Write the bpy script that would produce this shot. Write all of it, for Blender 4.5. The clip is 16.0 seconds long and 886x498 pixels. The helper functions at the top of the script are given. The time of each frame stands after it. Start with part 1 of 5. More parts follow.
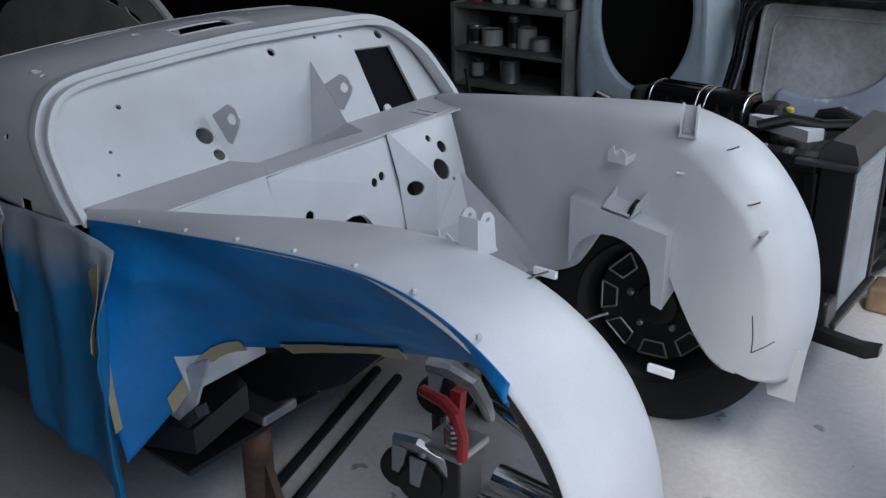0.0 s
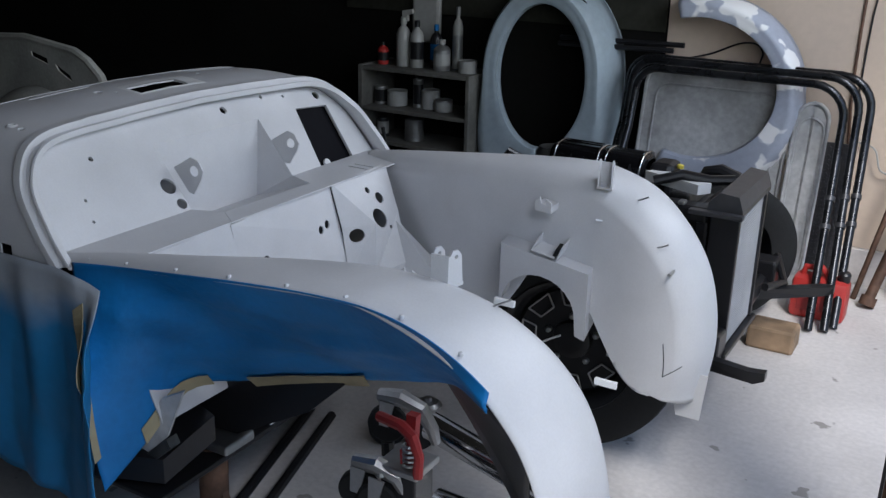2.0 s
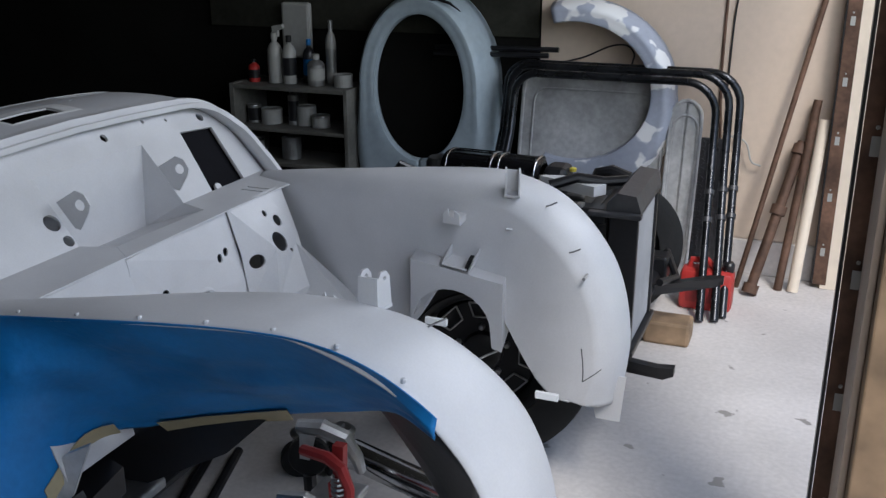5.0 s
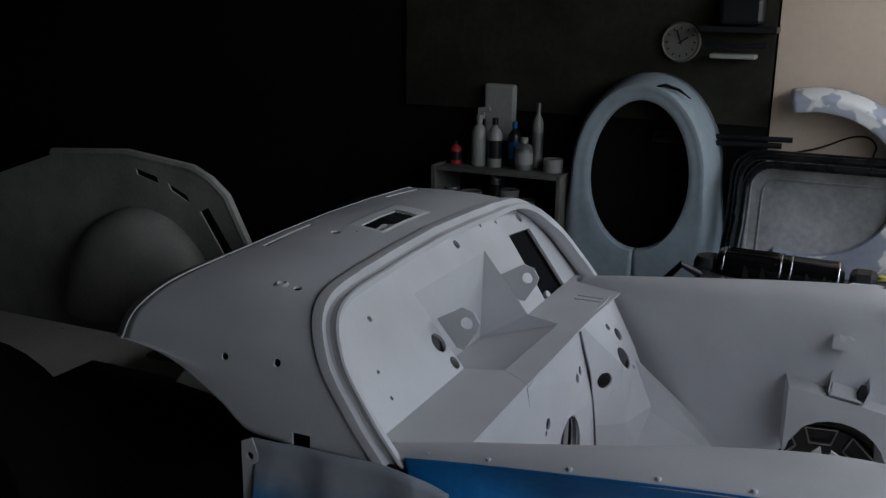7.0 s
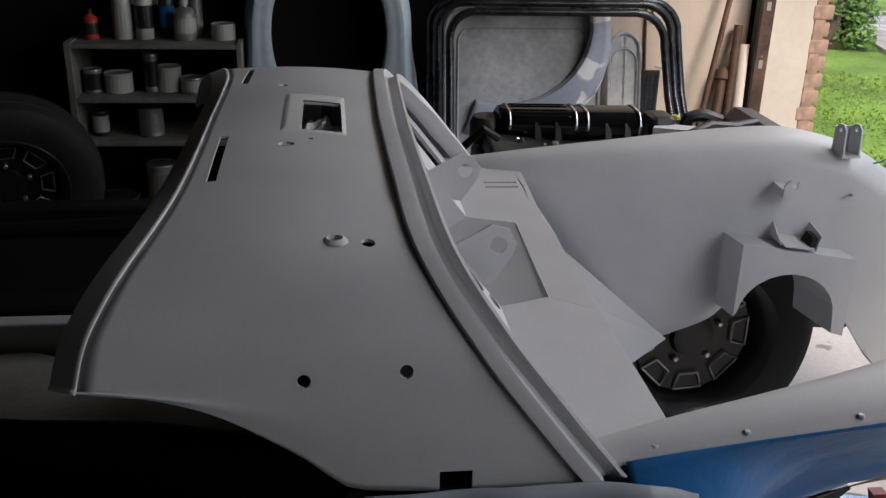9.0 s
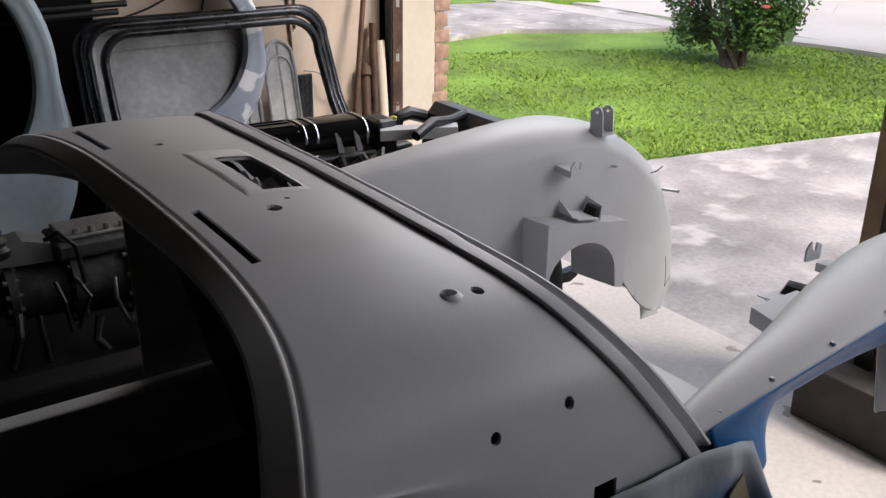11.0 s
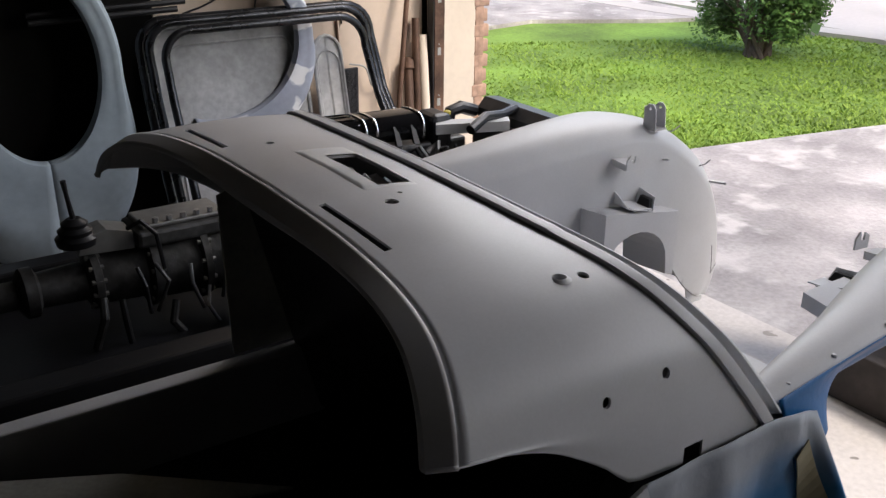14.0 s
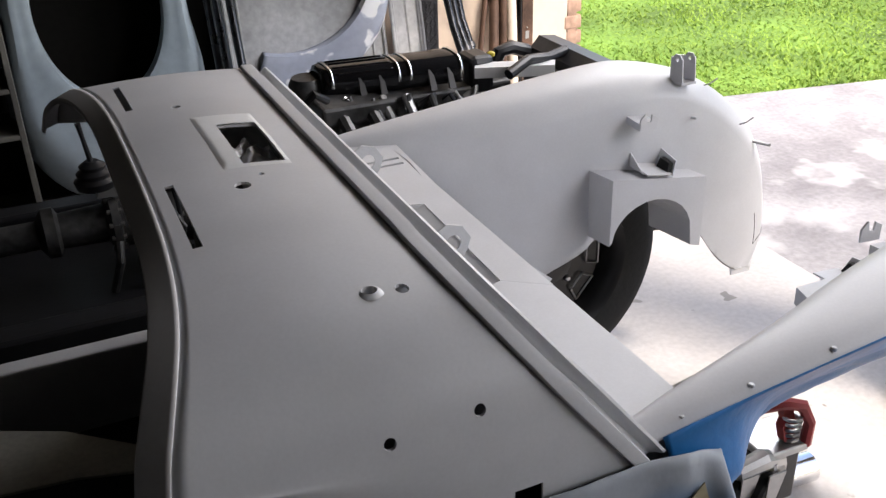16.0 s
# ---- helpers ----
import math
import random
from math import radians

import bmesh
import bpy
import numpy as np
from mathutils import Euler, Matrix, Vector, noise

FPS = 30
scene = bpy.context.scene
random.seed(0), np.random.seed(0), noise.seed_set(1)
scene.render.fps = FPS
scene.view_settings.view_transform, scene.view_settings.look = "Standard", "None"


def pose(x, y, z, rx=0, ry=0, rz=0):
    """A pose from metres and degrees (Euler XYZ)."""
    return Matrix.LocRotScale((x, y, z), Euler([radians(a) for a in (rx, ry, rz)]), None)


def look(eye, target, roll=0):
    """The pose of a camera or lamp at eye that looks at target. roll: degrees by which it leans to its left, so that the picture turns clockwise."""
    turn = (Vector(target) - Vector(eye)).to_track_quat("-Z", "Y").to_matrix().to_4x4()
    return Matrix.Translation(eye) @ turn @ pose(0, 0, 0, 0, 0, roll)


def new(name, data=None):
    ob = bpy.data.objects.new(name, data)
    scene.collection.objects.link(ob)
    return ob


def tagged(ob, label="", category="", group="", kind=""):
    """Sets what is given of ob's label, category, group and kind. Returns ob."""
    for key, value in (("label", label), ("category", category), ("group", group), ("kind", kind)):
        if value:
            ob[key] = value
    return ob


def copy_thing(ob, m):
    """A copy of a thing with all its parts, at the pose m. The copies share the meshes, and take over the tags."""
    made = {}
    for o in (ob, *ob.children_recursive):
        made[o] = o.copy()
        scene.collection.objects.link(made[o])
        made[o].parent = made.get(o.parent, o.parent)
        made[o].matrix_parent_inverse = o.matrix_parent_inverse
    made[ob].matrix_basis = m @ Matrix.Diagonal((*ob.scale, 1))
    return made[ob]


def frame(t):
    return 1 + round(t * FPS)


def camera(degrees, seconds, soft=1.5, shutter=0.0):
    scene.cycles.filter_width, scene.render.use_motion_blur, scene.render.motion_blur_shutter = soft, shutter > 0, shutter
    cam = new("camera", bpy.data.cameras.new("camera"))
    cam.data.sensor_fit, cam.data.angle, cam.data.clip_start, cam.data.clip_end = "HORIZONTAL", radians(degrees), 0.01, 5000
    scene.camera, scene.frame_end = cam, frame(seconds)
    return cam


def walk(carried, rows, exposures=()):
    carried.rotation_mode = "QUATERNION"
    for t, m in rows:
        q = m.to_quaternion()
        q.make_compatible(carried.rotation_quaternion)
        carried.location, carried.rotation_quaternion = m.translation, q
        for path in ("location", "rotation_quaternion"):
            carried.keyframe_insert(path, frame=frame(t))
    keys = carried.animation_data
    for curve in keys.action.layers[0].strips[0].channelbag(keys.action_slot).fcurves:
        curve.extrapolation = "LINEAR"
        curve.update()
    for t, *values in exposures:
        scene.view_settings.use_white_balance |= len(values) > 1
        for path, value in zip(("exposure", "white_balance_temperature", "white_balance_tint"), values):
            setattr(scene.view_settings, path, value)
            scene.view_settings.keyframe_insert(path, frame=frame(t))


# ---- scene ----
cam = camera(49.6, 16.0, soft=1.4)
PATH = [
    (0, (1.581, -1.487, 1.441), (0.447, -0.034, 0.667), -1.1),
    (0.5, (1.614, -1.602, 1.459), (0.585, -0.060, 0.708), -0.1),
    (1, (1.527, -1.746, 1.475), (0.636, -0.115, 0.737), -0.9),
    (1.5, (1.496, -1.794, 1.498), (0.592, -0.150, 0.807), 1.1),
    (2, (1.573, -1.762, 1.490), (0.631, -0.127, 0.827), 1.3),
    (2.5, (1.594, -1.717, 1.484), (0.661, -0.083, 0.803), -1.2),
    (3, (1.599, -1.703, 1.483), (0.635, -0.082, 0.817), -3.7),
    (3.5, (1.605, -1.716, 1.483), (0.647, -0.094, 0.812), -2.6),
    (4, (1.569, -1.731, 1.484), (0.753, -0.026, 0.832), -0.8),
    (4.2, (1.541, -1.749, 1.476), (0.781, -0.015, 0.831), -1.0),
    (6.3, (1.037, -1.741, 1.522), (0.358, 0.038, 0.909), 0.4),
    (6.5, (0.913, -1.811, 1.547), (0.165, -0.048, 0.972), -1.5),
    (7, (0.674, -1.835, 1.536), (-0.126, -0.076, 1.024), 0.8),
    (7.5, (0.370, -1.739, 1.532), (-0.301, 0.076, 1.026), -1.5),
    (8, (0.099, -1.767, 1.513), (-0.245, 0.119, 0.945), -1.8),
    (8.5, (-0.124, -1.698, 1.462), (-0.138, 0.194, 0.813), 0.1),
    (9, (-0.271, -1.428, 1.417), (-0.045, 0.410, 0.663), 1.6),
    (9.5, (-0.418, -1.286, 1.390), (0.167, 0.458, 0.605), 2.5),
    (9.7, (-0.493, -1.237, 1.424), (0.242, 0.444, 0.627), 1.2),
    (11.8, (-0.939, -1.213, 1.498), (0.199, 0.269, 0.786), 0.5),
    (12, (-0.963, -1.227, 1.515), (0.177, 0.267, 0.829), -0.3),
    (12.5, (-0.989, -1.217, 1.512), (0.099, 0.341, 0.889), 0.6),
    (13, (-1.002, -1.236, 1.533), (0.028, 0.377, 0.950), -0.2),
    (13.5, (-1.007, -1.249, 1.538), (0.015, 0.353, 0.914), -0.8),
    (14, (-1.003, -1.257, 1.518), (0.051, 0.258, 0.748), 0.7),
    (14.5, (-0.981, -1.262, 1.493), (0.119, 0.153, 0.607), 1.6),
    (15, (-0.941, -1.267, 1.525), (0.202, 0.100, 0.617), 0.7),
    (15.5, (-0.782, -1.277, 1.531), (0.211, 0.190, 0.601), -3.4),
    (16, (-0.555, -1.304, 1.542), (0.159, 0.322, 0.623), -1.7),
]
EXPOSURE = [(0.0, 0.98, 6150, 10), (4.0, 1.05, 6300, 11), (6.5, 0.62, 6400, 10), (7.0, 0.46, 6450, 10), (7.5, 0.56, 6500, 10), (8.5, 0.98, 6800, 12), (9.0, 1.2, 7100, 14), (9.5, 1.4, 7200, 15), (12.0, 1.32, 7150, 15), (13.5, 1.32, 7150, 15), (15.0, 1.95, 7200, 15), (16.0, 2.0, 7200, 15)]
walk(cam, [(t, look(e, g, r)) for t, e, g, r in PATH], EXPOSURE)

# ---- world and light ----
world = bpy.data.worlds.new("sky")
scene.world = world
world.use_nodes = True
wn = world.node_tree.nodes
sky = wn.new("ShaderNodeTexSky")
sky.sky_type, sky.sun_disc = "NISHITA", False
sky.sun_elevation, sky.sun_rotation = radians(48), radians(200)
sky.air_density, sky.dust_density = 1.0, 2.5
wn["Background"].inputs["Strength"].default_value = 0.15
world.node_tree.links.new(sky.outputs[0], wn["Background"].inputs["Color"])
sun = new("sun", bpy.data.lights.new("sun", "SUN"))
sun.data.energy, sun.data.angle, sun.data.color = 1.25, radians(14), (1.0, 0.96, 0.9)
sun.matrix_world = look((10.5, -11.5, 18), (2, 2, 0))


def sky_lamp(name, y0, y1, z0, z1, watts):
    """Daylight entering by the open part of a garage door."""
    lamp = new(name, bpy.data.lights.new(name, "AREA"))
    lamp.data.shape, lamp.data.size, lamp.data.size_y = "RECTANGLE", y1 - y0, z1 - z0
    lamp.data.energy, lamp.data.color = watts, (0.93, 0.96, 1.0)
    lamp.matrix_world = look((1.6, (y0 + y1) / 2, (z0 + z1) / 2), (0.0, (y0 + y1) / 2, (z0 + z1) / 2 - 0.3))
    return lamp


sky_lamp("door_daylight", 0.2, 2.2, 1.55, 2.15, 12.0)
sky_lamp("door_daylight", -2.0, -0.3, 1.5, 2.15, 7.0)

# ---- materials ----


def material(name, base, rough=0.6, metal=0.0, var=0.12, grain=40.0, stain=2.5, bump=0.05, second=None, mix=0.5, spots=None, coat=0.0, gloss=0.5):
    """Two scales of noise over a base colour, with bump and uneven roughness."""
    m = bpy.data.materials.new(name)
    m.use_nodes = True
    nt = m.node_tree
    n, link = nt.nodes, nt.links.new
    b = n["Principled BSDF"]
    b.inputs["Metallic"].default_value = metal
    b.inputs["Coat Weight"].default_value = coat
    b.inputs["Specular IOR Level"].default_value = gloss
    tc = n.new("ShaderNodeTexCoord")
    big, small = n.new("ShaderNodeTexNoise"), n.new("ShaderNodeTexNoise")
    big.inputs["Scale"].default_value, big.inputs["Detail"].default_value = stain, 4
    small.inputs["Scale"].default_value, small.inputs["Detail"].default_value = grain, 3
    link(tc.outputs["Object"], big.inputs["Vector"])
    link(tc.outputs["Object"], small.inputs["Vector"])
    ramp = n.new("ShaderNodeValToRGB")
    dark = [c * (1 - var * 1.6) for c in base]
    lite = [min(1, c * (1 + var)) for c in base]
    if second:
        lite = second
        dark = base
    ramp.color_ramp.elements[0].position, ramp.color_ramp.elements[1].position = 0.5 - mix * 0.4, 0.5 + mix * 0.4
    ramp.color_ramp.elements[0].color, ramp.color_ramp.elements[1].color = (*dark, 1), (*lite, 1)
    link(big.outputs["Fac"], ramp.inputs["Fac"])
    over = n.new("ShaderNodeMixRGB")
    over.blend_type = "MULTIPLY"
    over.inputs["Fac"].default_value = min(1.0, var * 2)
    g = n.new("ShaderNodeMapRange")
    g.inputs["From Min"].default_value, g.inputs["From Max"].default_value = 0.3, 0.7
    g.inputs["To Min"].default_value, g.inputs["To Max"].default_value = 0.6, 1.0
    link(small.outputs["Fac"], g.inputs["Value"])
    link(ramp.outputs["Color"], over.inputs["Color1"])
    link(g.outputs["Result"], over.inputs["Color2"])
    last = over.outputs["Color"]
    if spots:
        colour, size, level = spots
        sp = n.new("ShaderNodeTexNoise")
        sp.inputs["Scale"].default_value, sp.inputs["Detail"].default_value = size, 3
        link(tc.outputs["Object"], sp.inputs["Vector"])
        st = n.new("ShaderNodeMapRange")
        st.inputs["From Min"].default_value, st.inputs["From Max"].default_value = level, level + (0.025 if size > 5 else 0.12)
        link(sp.outputs["Fac"], st.inputs["Value"])
        mx = n.new("ShaderNodeMixRGB")
        link(st.outputs["Result"], mx.inputs["Fac"])
        link(last, mx.inputs["Color1"])
        mx.inputs["Color2"].default_value = (*colour, 1)
        last = mx.outputs["Color"]
    link(last, b.inputs["Base Color"])
    r = n.new("ShaderNodeMapRange")
    r.inputs["To Min"].default_value, r.inputs["To Max"].default_value = max(0.02, rough - 0.12), min(1, rough + 0.12)
    link(big.outputs["Fac"], r.inputs["Value"])
    link(r.outputs["Result"], b.inputs["Roughness"])
    if bump:
        bp = n.new("ShaderNodeBump")
        bp.inputs["Strength"].default_value, bp.inputs["Distance"].default_value = bump, 0.01
        link(small.outputs["Fac"], bp.inputs["Height"])
        link(bp.outputs["Normal"], b.inputs["Normal"])
    return m


PRIMER = material("grey_primer", (0.57, 0.57, 0.585), 0.46, var=0.06, grain=220, stain=5, bump=0.010)
PRIMER_PALE = material("pale_primer", (0.70, 0.70, 0.70), 0.5, var=0.05, grain=160, stain=6, bump=0.02)
# Darker copy of the grey primer, with the shell's inner shade put in.
PRIMER_SHADED = material("shaded_inside_primer", (0.42, 0.42, 0.38), 0.65, var=0.2, grain=90, stain=4, bump=0.03, gloss=0.05)
HOLE = material("black_void", (0.01, 0.01, 0.012), 0.9, bump=0, gloss=0.05)
BLUE = material("blue_masking_paper", (0.010, 0.165, 0.44), 0.45, var=0.15, grain=60, stain=5, bump=0.12, gloss=0.3)
BLUE_SPRAYED = material("blue_paper_with_overspray", (0.015, 0.19, 0.42), 0.5, second=(0.35, 0.38, 0.42), mix=0.35, stain=6, bump=0.12)
TAPE = material("masking_tape", (0.34, 0.29, 0.18), 0.7, var=0.15, bump=0.1)
FLOOR = material("concrete_floor", (0.60, 0.565, 0.54), 0.75, var=0.16, grain=55, stain=1.3, bump=0.12, spots=((0.28, 0.26, 0.24), 9, 0.68), gloss=0.25)
WALL = material("cream_wall_board", (0.62, 0.50, 0.40), 0.8, var=0.08, grain=30, stain=1.6, bump=0.05)
# Shade of the deep garage is put into these three dark colours.
SHADE_DARK = material("shade_dark", (0.012, 0.0115, 0.0105), 0.9, var=0.2, stain=1.5, bump=0.05, gloss=0.05)
CEIL = material("shaded_ceiling_board", (0.03, 0.028, 0.026), 0.9, var=0.1, bump=0.05, gloss=0.05)
SHEETWALL = material("shaded_panel", (0.04, 0.04, 0.032), 0.85, var=0.25, stain=3, bump=0.05, gloss=0.05)
RUBBER = material("tyre_rubber", (0.014, 0.014, 0.014), 0.75, var=0.2, grain=80, bump=0.1, gloss=0.25)
RIM = material("black_wheel_paint", (0.012, 0.012, 0.013), 0.35, var=0.2, bump=0.02, gloss=0.3)
BARE = material("dull_steel", (0.45, 0.45, 0.45), 0.35, 0.9, var=0.15, grain=70, bump=0.03)
CHROME = material("shiny_exhaust_pipe", (0.8, 0.8, 0.8), 0.14, 1.0, var=0.06, bump=0.02)
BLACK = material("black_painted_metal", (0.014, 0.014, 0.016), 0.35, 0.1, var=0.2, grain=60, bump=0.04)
BLACKSHINE = material("glossy_black_cover", (0.015, 0.015, 0.017), 0.12, 0.3, var=0.2, bump=0.01)
ENGINE = material("oily_engine_metal", (0.10, 0.10, 0.10), 0.45, 0.6, var=0.35, grain=40, stain=10, bump=0.2)
OLDBLUE = material("faded_blue_grey_fender", (0.36, 0.43, 0.475), 0.55, var=0.14, stain=3, grain=30, bump=0.03)
PATCHED = material("patched_blue_grey_fender", (0.40, 0.43, 0.51), 0.6, var=0.12, stain=3, bump=0.05, spots=((0.82, 0.82, 0.82), 5.5, 0.53))
PANELW = material("sanded_white_panel", (0.50, 0.50, 0.50), 0.6, var=0.3, stain=2.2, bump=0.04)
RED = material("red_plastic", (0.45, 0.035, 0.03), 0.4, var=0.15, bump=0.03)
REDIRON = material("red_painted_iron", (0.33, 0.03, 0.03), 0.45, 0.1, var=0.25, bump=0.08)
RUSTY = material("rusty_steel", (0.16, 0.09, 0.06), 0.7, 0.4, var=0.35, grain=50, stain=8, bump=0.2)
WOOD = material("weathered_wood", (0.30, 0.20, 0.12), 0.75, var=0.3, grain=18, stain=7, bump=0.25)
TRIMW = material("cream_painted_trim", (0.72, 0.62, 0.50), 0.6, var=0.06, bump=0.05)
BRICK = material("buff_brick", (0.50, 0.32, 0.23), 0.85, var=0.25, grain=40, stain=14, bump=0.3)
# White shelf paint with the dim corner's shade put into the colour.
SHELFM = material("shaded_white_shelf", (0.13, 0.125, 0.11), 0.7, var=0.25, stain=5, bump=0.04)
GRASS = material("lawn_green", (0.17, 0.30, 0.045), 0.9, var=0.35, grain=30, stain=1.2, bump=0.4)
ASPHALT = material("worn_driveway", (0.40, 0.38, 0.375), 0.85, var=0.26, grain=40, stain=2.2, bump=0.3, spots=((0.50, 0.48, 0.47), 4.5, 0.55))
ROADM = material("pale_road", (0.47, 0.45, 0.435), 0.85, var=0.08, grain=20, stain=0.6, bump=0.1)
BLADE = material("grass_blade", (0.23, 0.37, 0.055), 0.8, var=0.22, grain=9, stain=1.5, bump=0)
DARKWOOD = material("dark_worn_wood", (0.06, 0.05, 0.045), 0.7, var=0.3, grain=25, stain=6, bump=0.2)
YELLOW = material("yellow_plastic", (0.55, 0.45, 0.06), 0.45, bump=0)
# White plastic, darkened to suit the shaded shelf.
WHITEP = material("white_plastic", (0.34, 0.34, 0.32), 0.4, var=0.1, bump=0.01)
TINM = material("dull_tin", (0.35, 0.35, 0.34), 0.4, 0.7, var=0.2, bump=0.03)
PETAL = material("pink_petal", (0.7, 0.12, 0.10), 0.6, bump=0)
GLASS = material("dark_car_glass", (0.02, 0.025, 0.03), 0.08, var=0.1, bump=0)
CARWHITE = material("white_car_paint", (0.75, 0.75, 0.75), 0.25, var=0.03, bump=0, coat=0.5)
SIDING = material("pale_house_siding", (0.58, 0.55, 0.50), 0.8, var=0.06, bump=0.05)
ROOFM = material("brown_roof_shingle", (0.14, 0.11, 0.09), 0.9, var=0.2, bump=0.2)
DARKTIN = material("dark_grey_tank", (0.07, 0.07, 0.075), 0.4, 0.4, var=0.2, grain=50, stain=8, bump=0.05)
CORE = material("pale_alloy_fins", (0.46, 0.46, 0.47), 0.55, 0.1, var=0.12, grain=60, stain=6, bump=0.05)
WHITEPAINT = material("white_tray_paint", (0.72, 0.72, 0.72), 0.4, var=0.08, stain=8, bump=0.02)
# Pale dial darkened, since the clock hangs in shade.
DIAL = material("shaded_clock_dial", (0.17, 0.165, 0.15), 0.5, var=0.08, bump=0)
LEAF = material("shrub_leaf", (0.09, 0.20, 0.035), 0.6, var=0.4, stain=3, bump=0)
BARK = material("bark", (0.12, 0.09, 0.07), 0.9, var=0.3, bump=0.4)
TUBE = material("worn_black_tube", (0.045, 0.047, 0.052), 0.28, 0.75, var=0.3, grain=50, stain=9, bump=0.03)
MESHM = material("dark_diamond_plate", (0.05, 0.05, 0.055), 0.5, 0.3, var=0.2, grain=90, bump=0.3)

# ---- building helpers ----


def mesh_of(bm, name, mat, smooth=True):
    me = bpy.data.meshes.new(name)
    bm.normal_update()
    bm.to_mesh(me)
    bm.free()
    if mat:
        me.materials.append(mat)
    for p in me.polygons:
        p.use_smooth = smooth
    if smooth:
        me.set_sharp_from_angle(angle=radians(32))
    return me


def part(name, bm, mat, parent=None, label="", smooth=False):
    ob = new(name, mesh_of(bm, name, mat, smooth))
    if parent:
        ob.parent = parent
    if label:
        ob["label"] = label
    return ob


def thing(name, label, category, at=None, group="", kind=""):
    ob = new(name)
    ob.empty_display_size = 0.1
    if at is not None:
        ob.matrix_basis = at
    return tagged(ob, label, category, group, kind)


def box_bm(x0, x1, y0, y1, z0, z1, bevel=0.0, bm=None):
    bm = bm or bmesh.new()
    vs = [bm.verts.new((x, y, z)) for x in (x0, x1) for y in (y0, y1) for z in (z0, z1)]
    fs = []
    for q in ((0, 1, 3, 2), (4, 6, 7, 5), (0, 4, 5, 1), (2, 3, 7, 6), (0, 2, 6, 4), (1, 5, 7, 3)):
        fs.append(bm.faces.new([vs[i] for i in q]))
    if bevel:
        es = {e for f in fs for e in f.edges}
        bmesh.ops.bevel(bm, geom=list(es), offset=bevel, segments=2, affect="EDGES", profile=0.5)
    return bm


def tube_bm(points, r, seg=10, bm=None, cap=True):
    """A round bar along points; r may be one radius or one for each point."""
    bm = bm or bmesh.new()
    pts = [Vector(p) for p in points]
    rr = r if isinstance(r, (list, tuple)) else [r] * len(pts)
    rings, side = [], None
    for i, p in enumerate(pts):
        d = (pts[min(i + 1, len(pts) - 1)] - pts[max(i - 1, 0)]).normalized()
        if side is None:
            side = d.orthogonal().normalized()
        side = (side - d * side.dot(d)).normalized()
        other = d.cross(side)
        rings.append([bm.verts.new(p + rr[i] * (math.cos(a) * side + math.sin(a) * other)) for a in [2 * math.pi * k / seg for k in range(seg)]])
    for a, b in zip(rings, rings[1:]):
        for k in range(seg):
            bm.faces.new((a[k], a[(k + 1) % seg], b[(k + 1) % seg], b[k]))
    if cap:
        bm.faces.new(rings[0][::-1])
        bm.faces.new(rings[-1])
    return bm


def lathe_bm(profile, axis="z", seg=32, bm=None, at=(0, 0, 0), m=None):
    """Turn (radius, height) pairs about an axis; closed at radius 0."""
    bm = bm or bmesh.new()
    m = m or Matrix.Translation(at) @ {"z": pose(0, 0, 0), "y": pose(0, 0, 0, -90), "x": pose(0, 0, 0, 0, 90)}[axis]
    rings = []
    for r, h in profile:
        if r < 1e-5:
            rings.append([bm.verts.new(m @ Vector((0, 0, h)))])
        else:
            rings.append([bm.verts.new(m @ Vector((r * math.cos(a), r * math.sin(a), h))) for a in [2 * math.pi * k / seg for k in range(seg)]])
    for a, b in zip(rings, rings[1:]):
        for k in range(seg):
            q = [a[k % len(a)], a[(k + 1) % len(a)], b[(k + 1) % len(b)], b[k % len(b)]]
            q = list(dict.fromkeys(q))
            if len(q) > 2:
                bm.faces.new(q)
    return bm


def grid_bm(fn, nu, nv, bm=None, skip=None):
    bm = bm or bmesh.new()
    vs = [[bm.verts.new(fn(i / nu, j / nv)) for j in range(nv + 1)] for i in range(nu + 1)]
    for i in range(nu):
        for j in range(nv):
            if skip and skip((i + 0.5) / nu, (j + 0.5) / nv):
                continue
            bm.faces.new((vs[i][j], vs[i + 1][j], vs[i + 1][j + 1], vs[i][j + 1]))
    return bm


def thicken(ob, t, offset=0.0):
    md = ob.modifiers.new("sheet", "SOLIDIFY")
    md.thickness, md.offset = t, offset
    return ob


def poly_bm(points, depth, bm=None):
    """A flat outline pushed through along the vector depth."""
    bm = bm or bmesh.new()
    a = [bm.verts.new(p) for p in points]
    b = [bm.verts.new(Vector(p) + Vector(depth)) for p in points]
    bm.faces.new(a)
    bm.faces.new(b[::-1])
    n = len(a)
    for i in range(n):
        bm.faces.new((a[i], b[i], b[(i + 1) % n], a[(i + 1) % n]))
    bmesh.ops.recalc_face_normals(bm, faces=bm.faces[:])
    return bm


def interp(keys, s):
    """Smooth curve through keys (parameter, value...)."""
    for i in range(len(keys) - 1):
        if s <= keys[i + 1][0] or i == len(keys) - 2:
            break
    k0, k1 = keys[i], keys[i + 1]
    km, kp = keys[max(i - 1, 0)], keys[min(i + 2, len(keys) - 1)]
    h = k1[0] - k0[0]
    t = max(0.0, min(1.0, (s - k0[0]) / h))
    out = []
    for c in range(1, len(k0)):
        m0 = (k1[c] - km[c]) / (k1[0] - km[0]) * h
        m1 = (kp[c] - k0[c]) / (kp[0] - k0[0]) * h
        t2, t3 = t * t, t * t * t
        out.append((2 * t3 - 3 * t2 + 1) * k0[c] + (t3 - 2 * t2 + t) * m0 + (-2 * t3 + 3 * t2) * k1[c] + (t3 - t2) * m1)
    return out if len(out) > 1 else out[0]


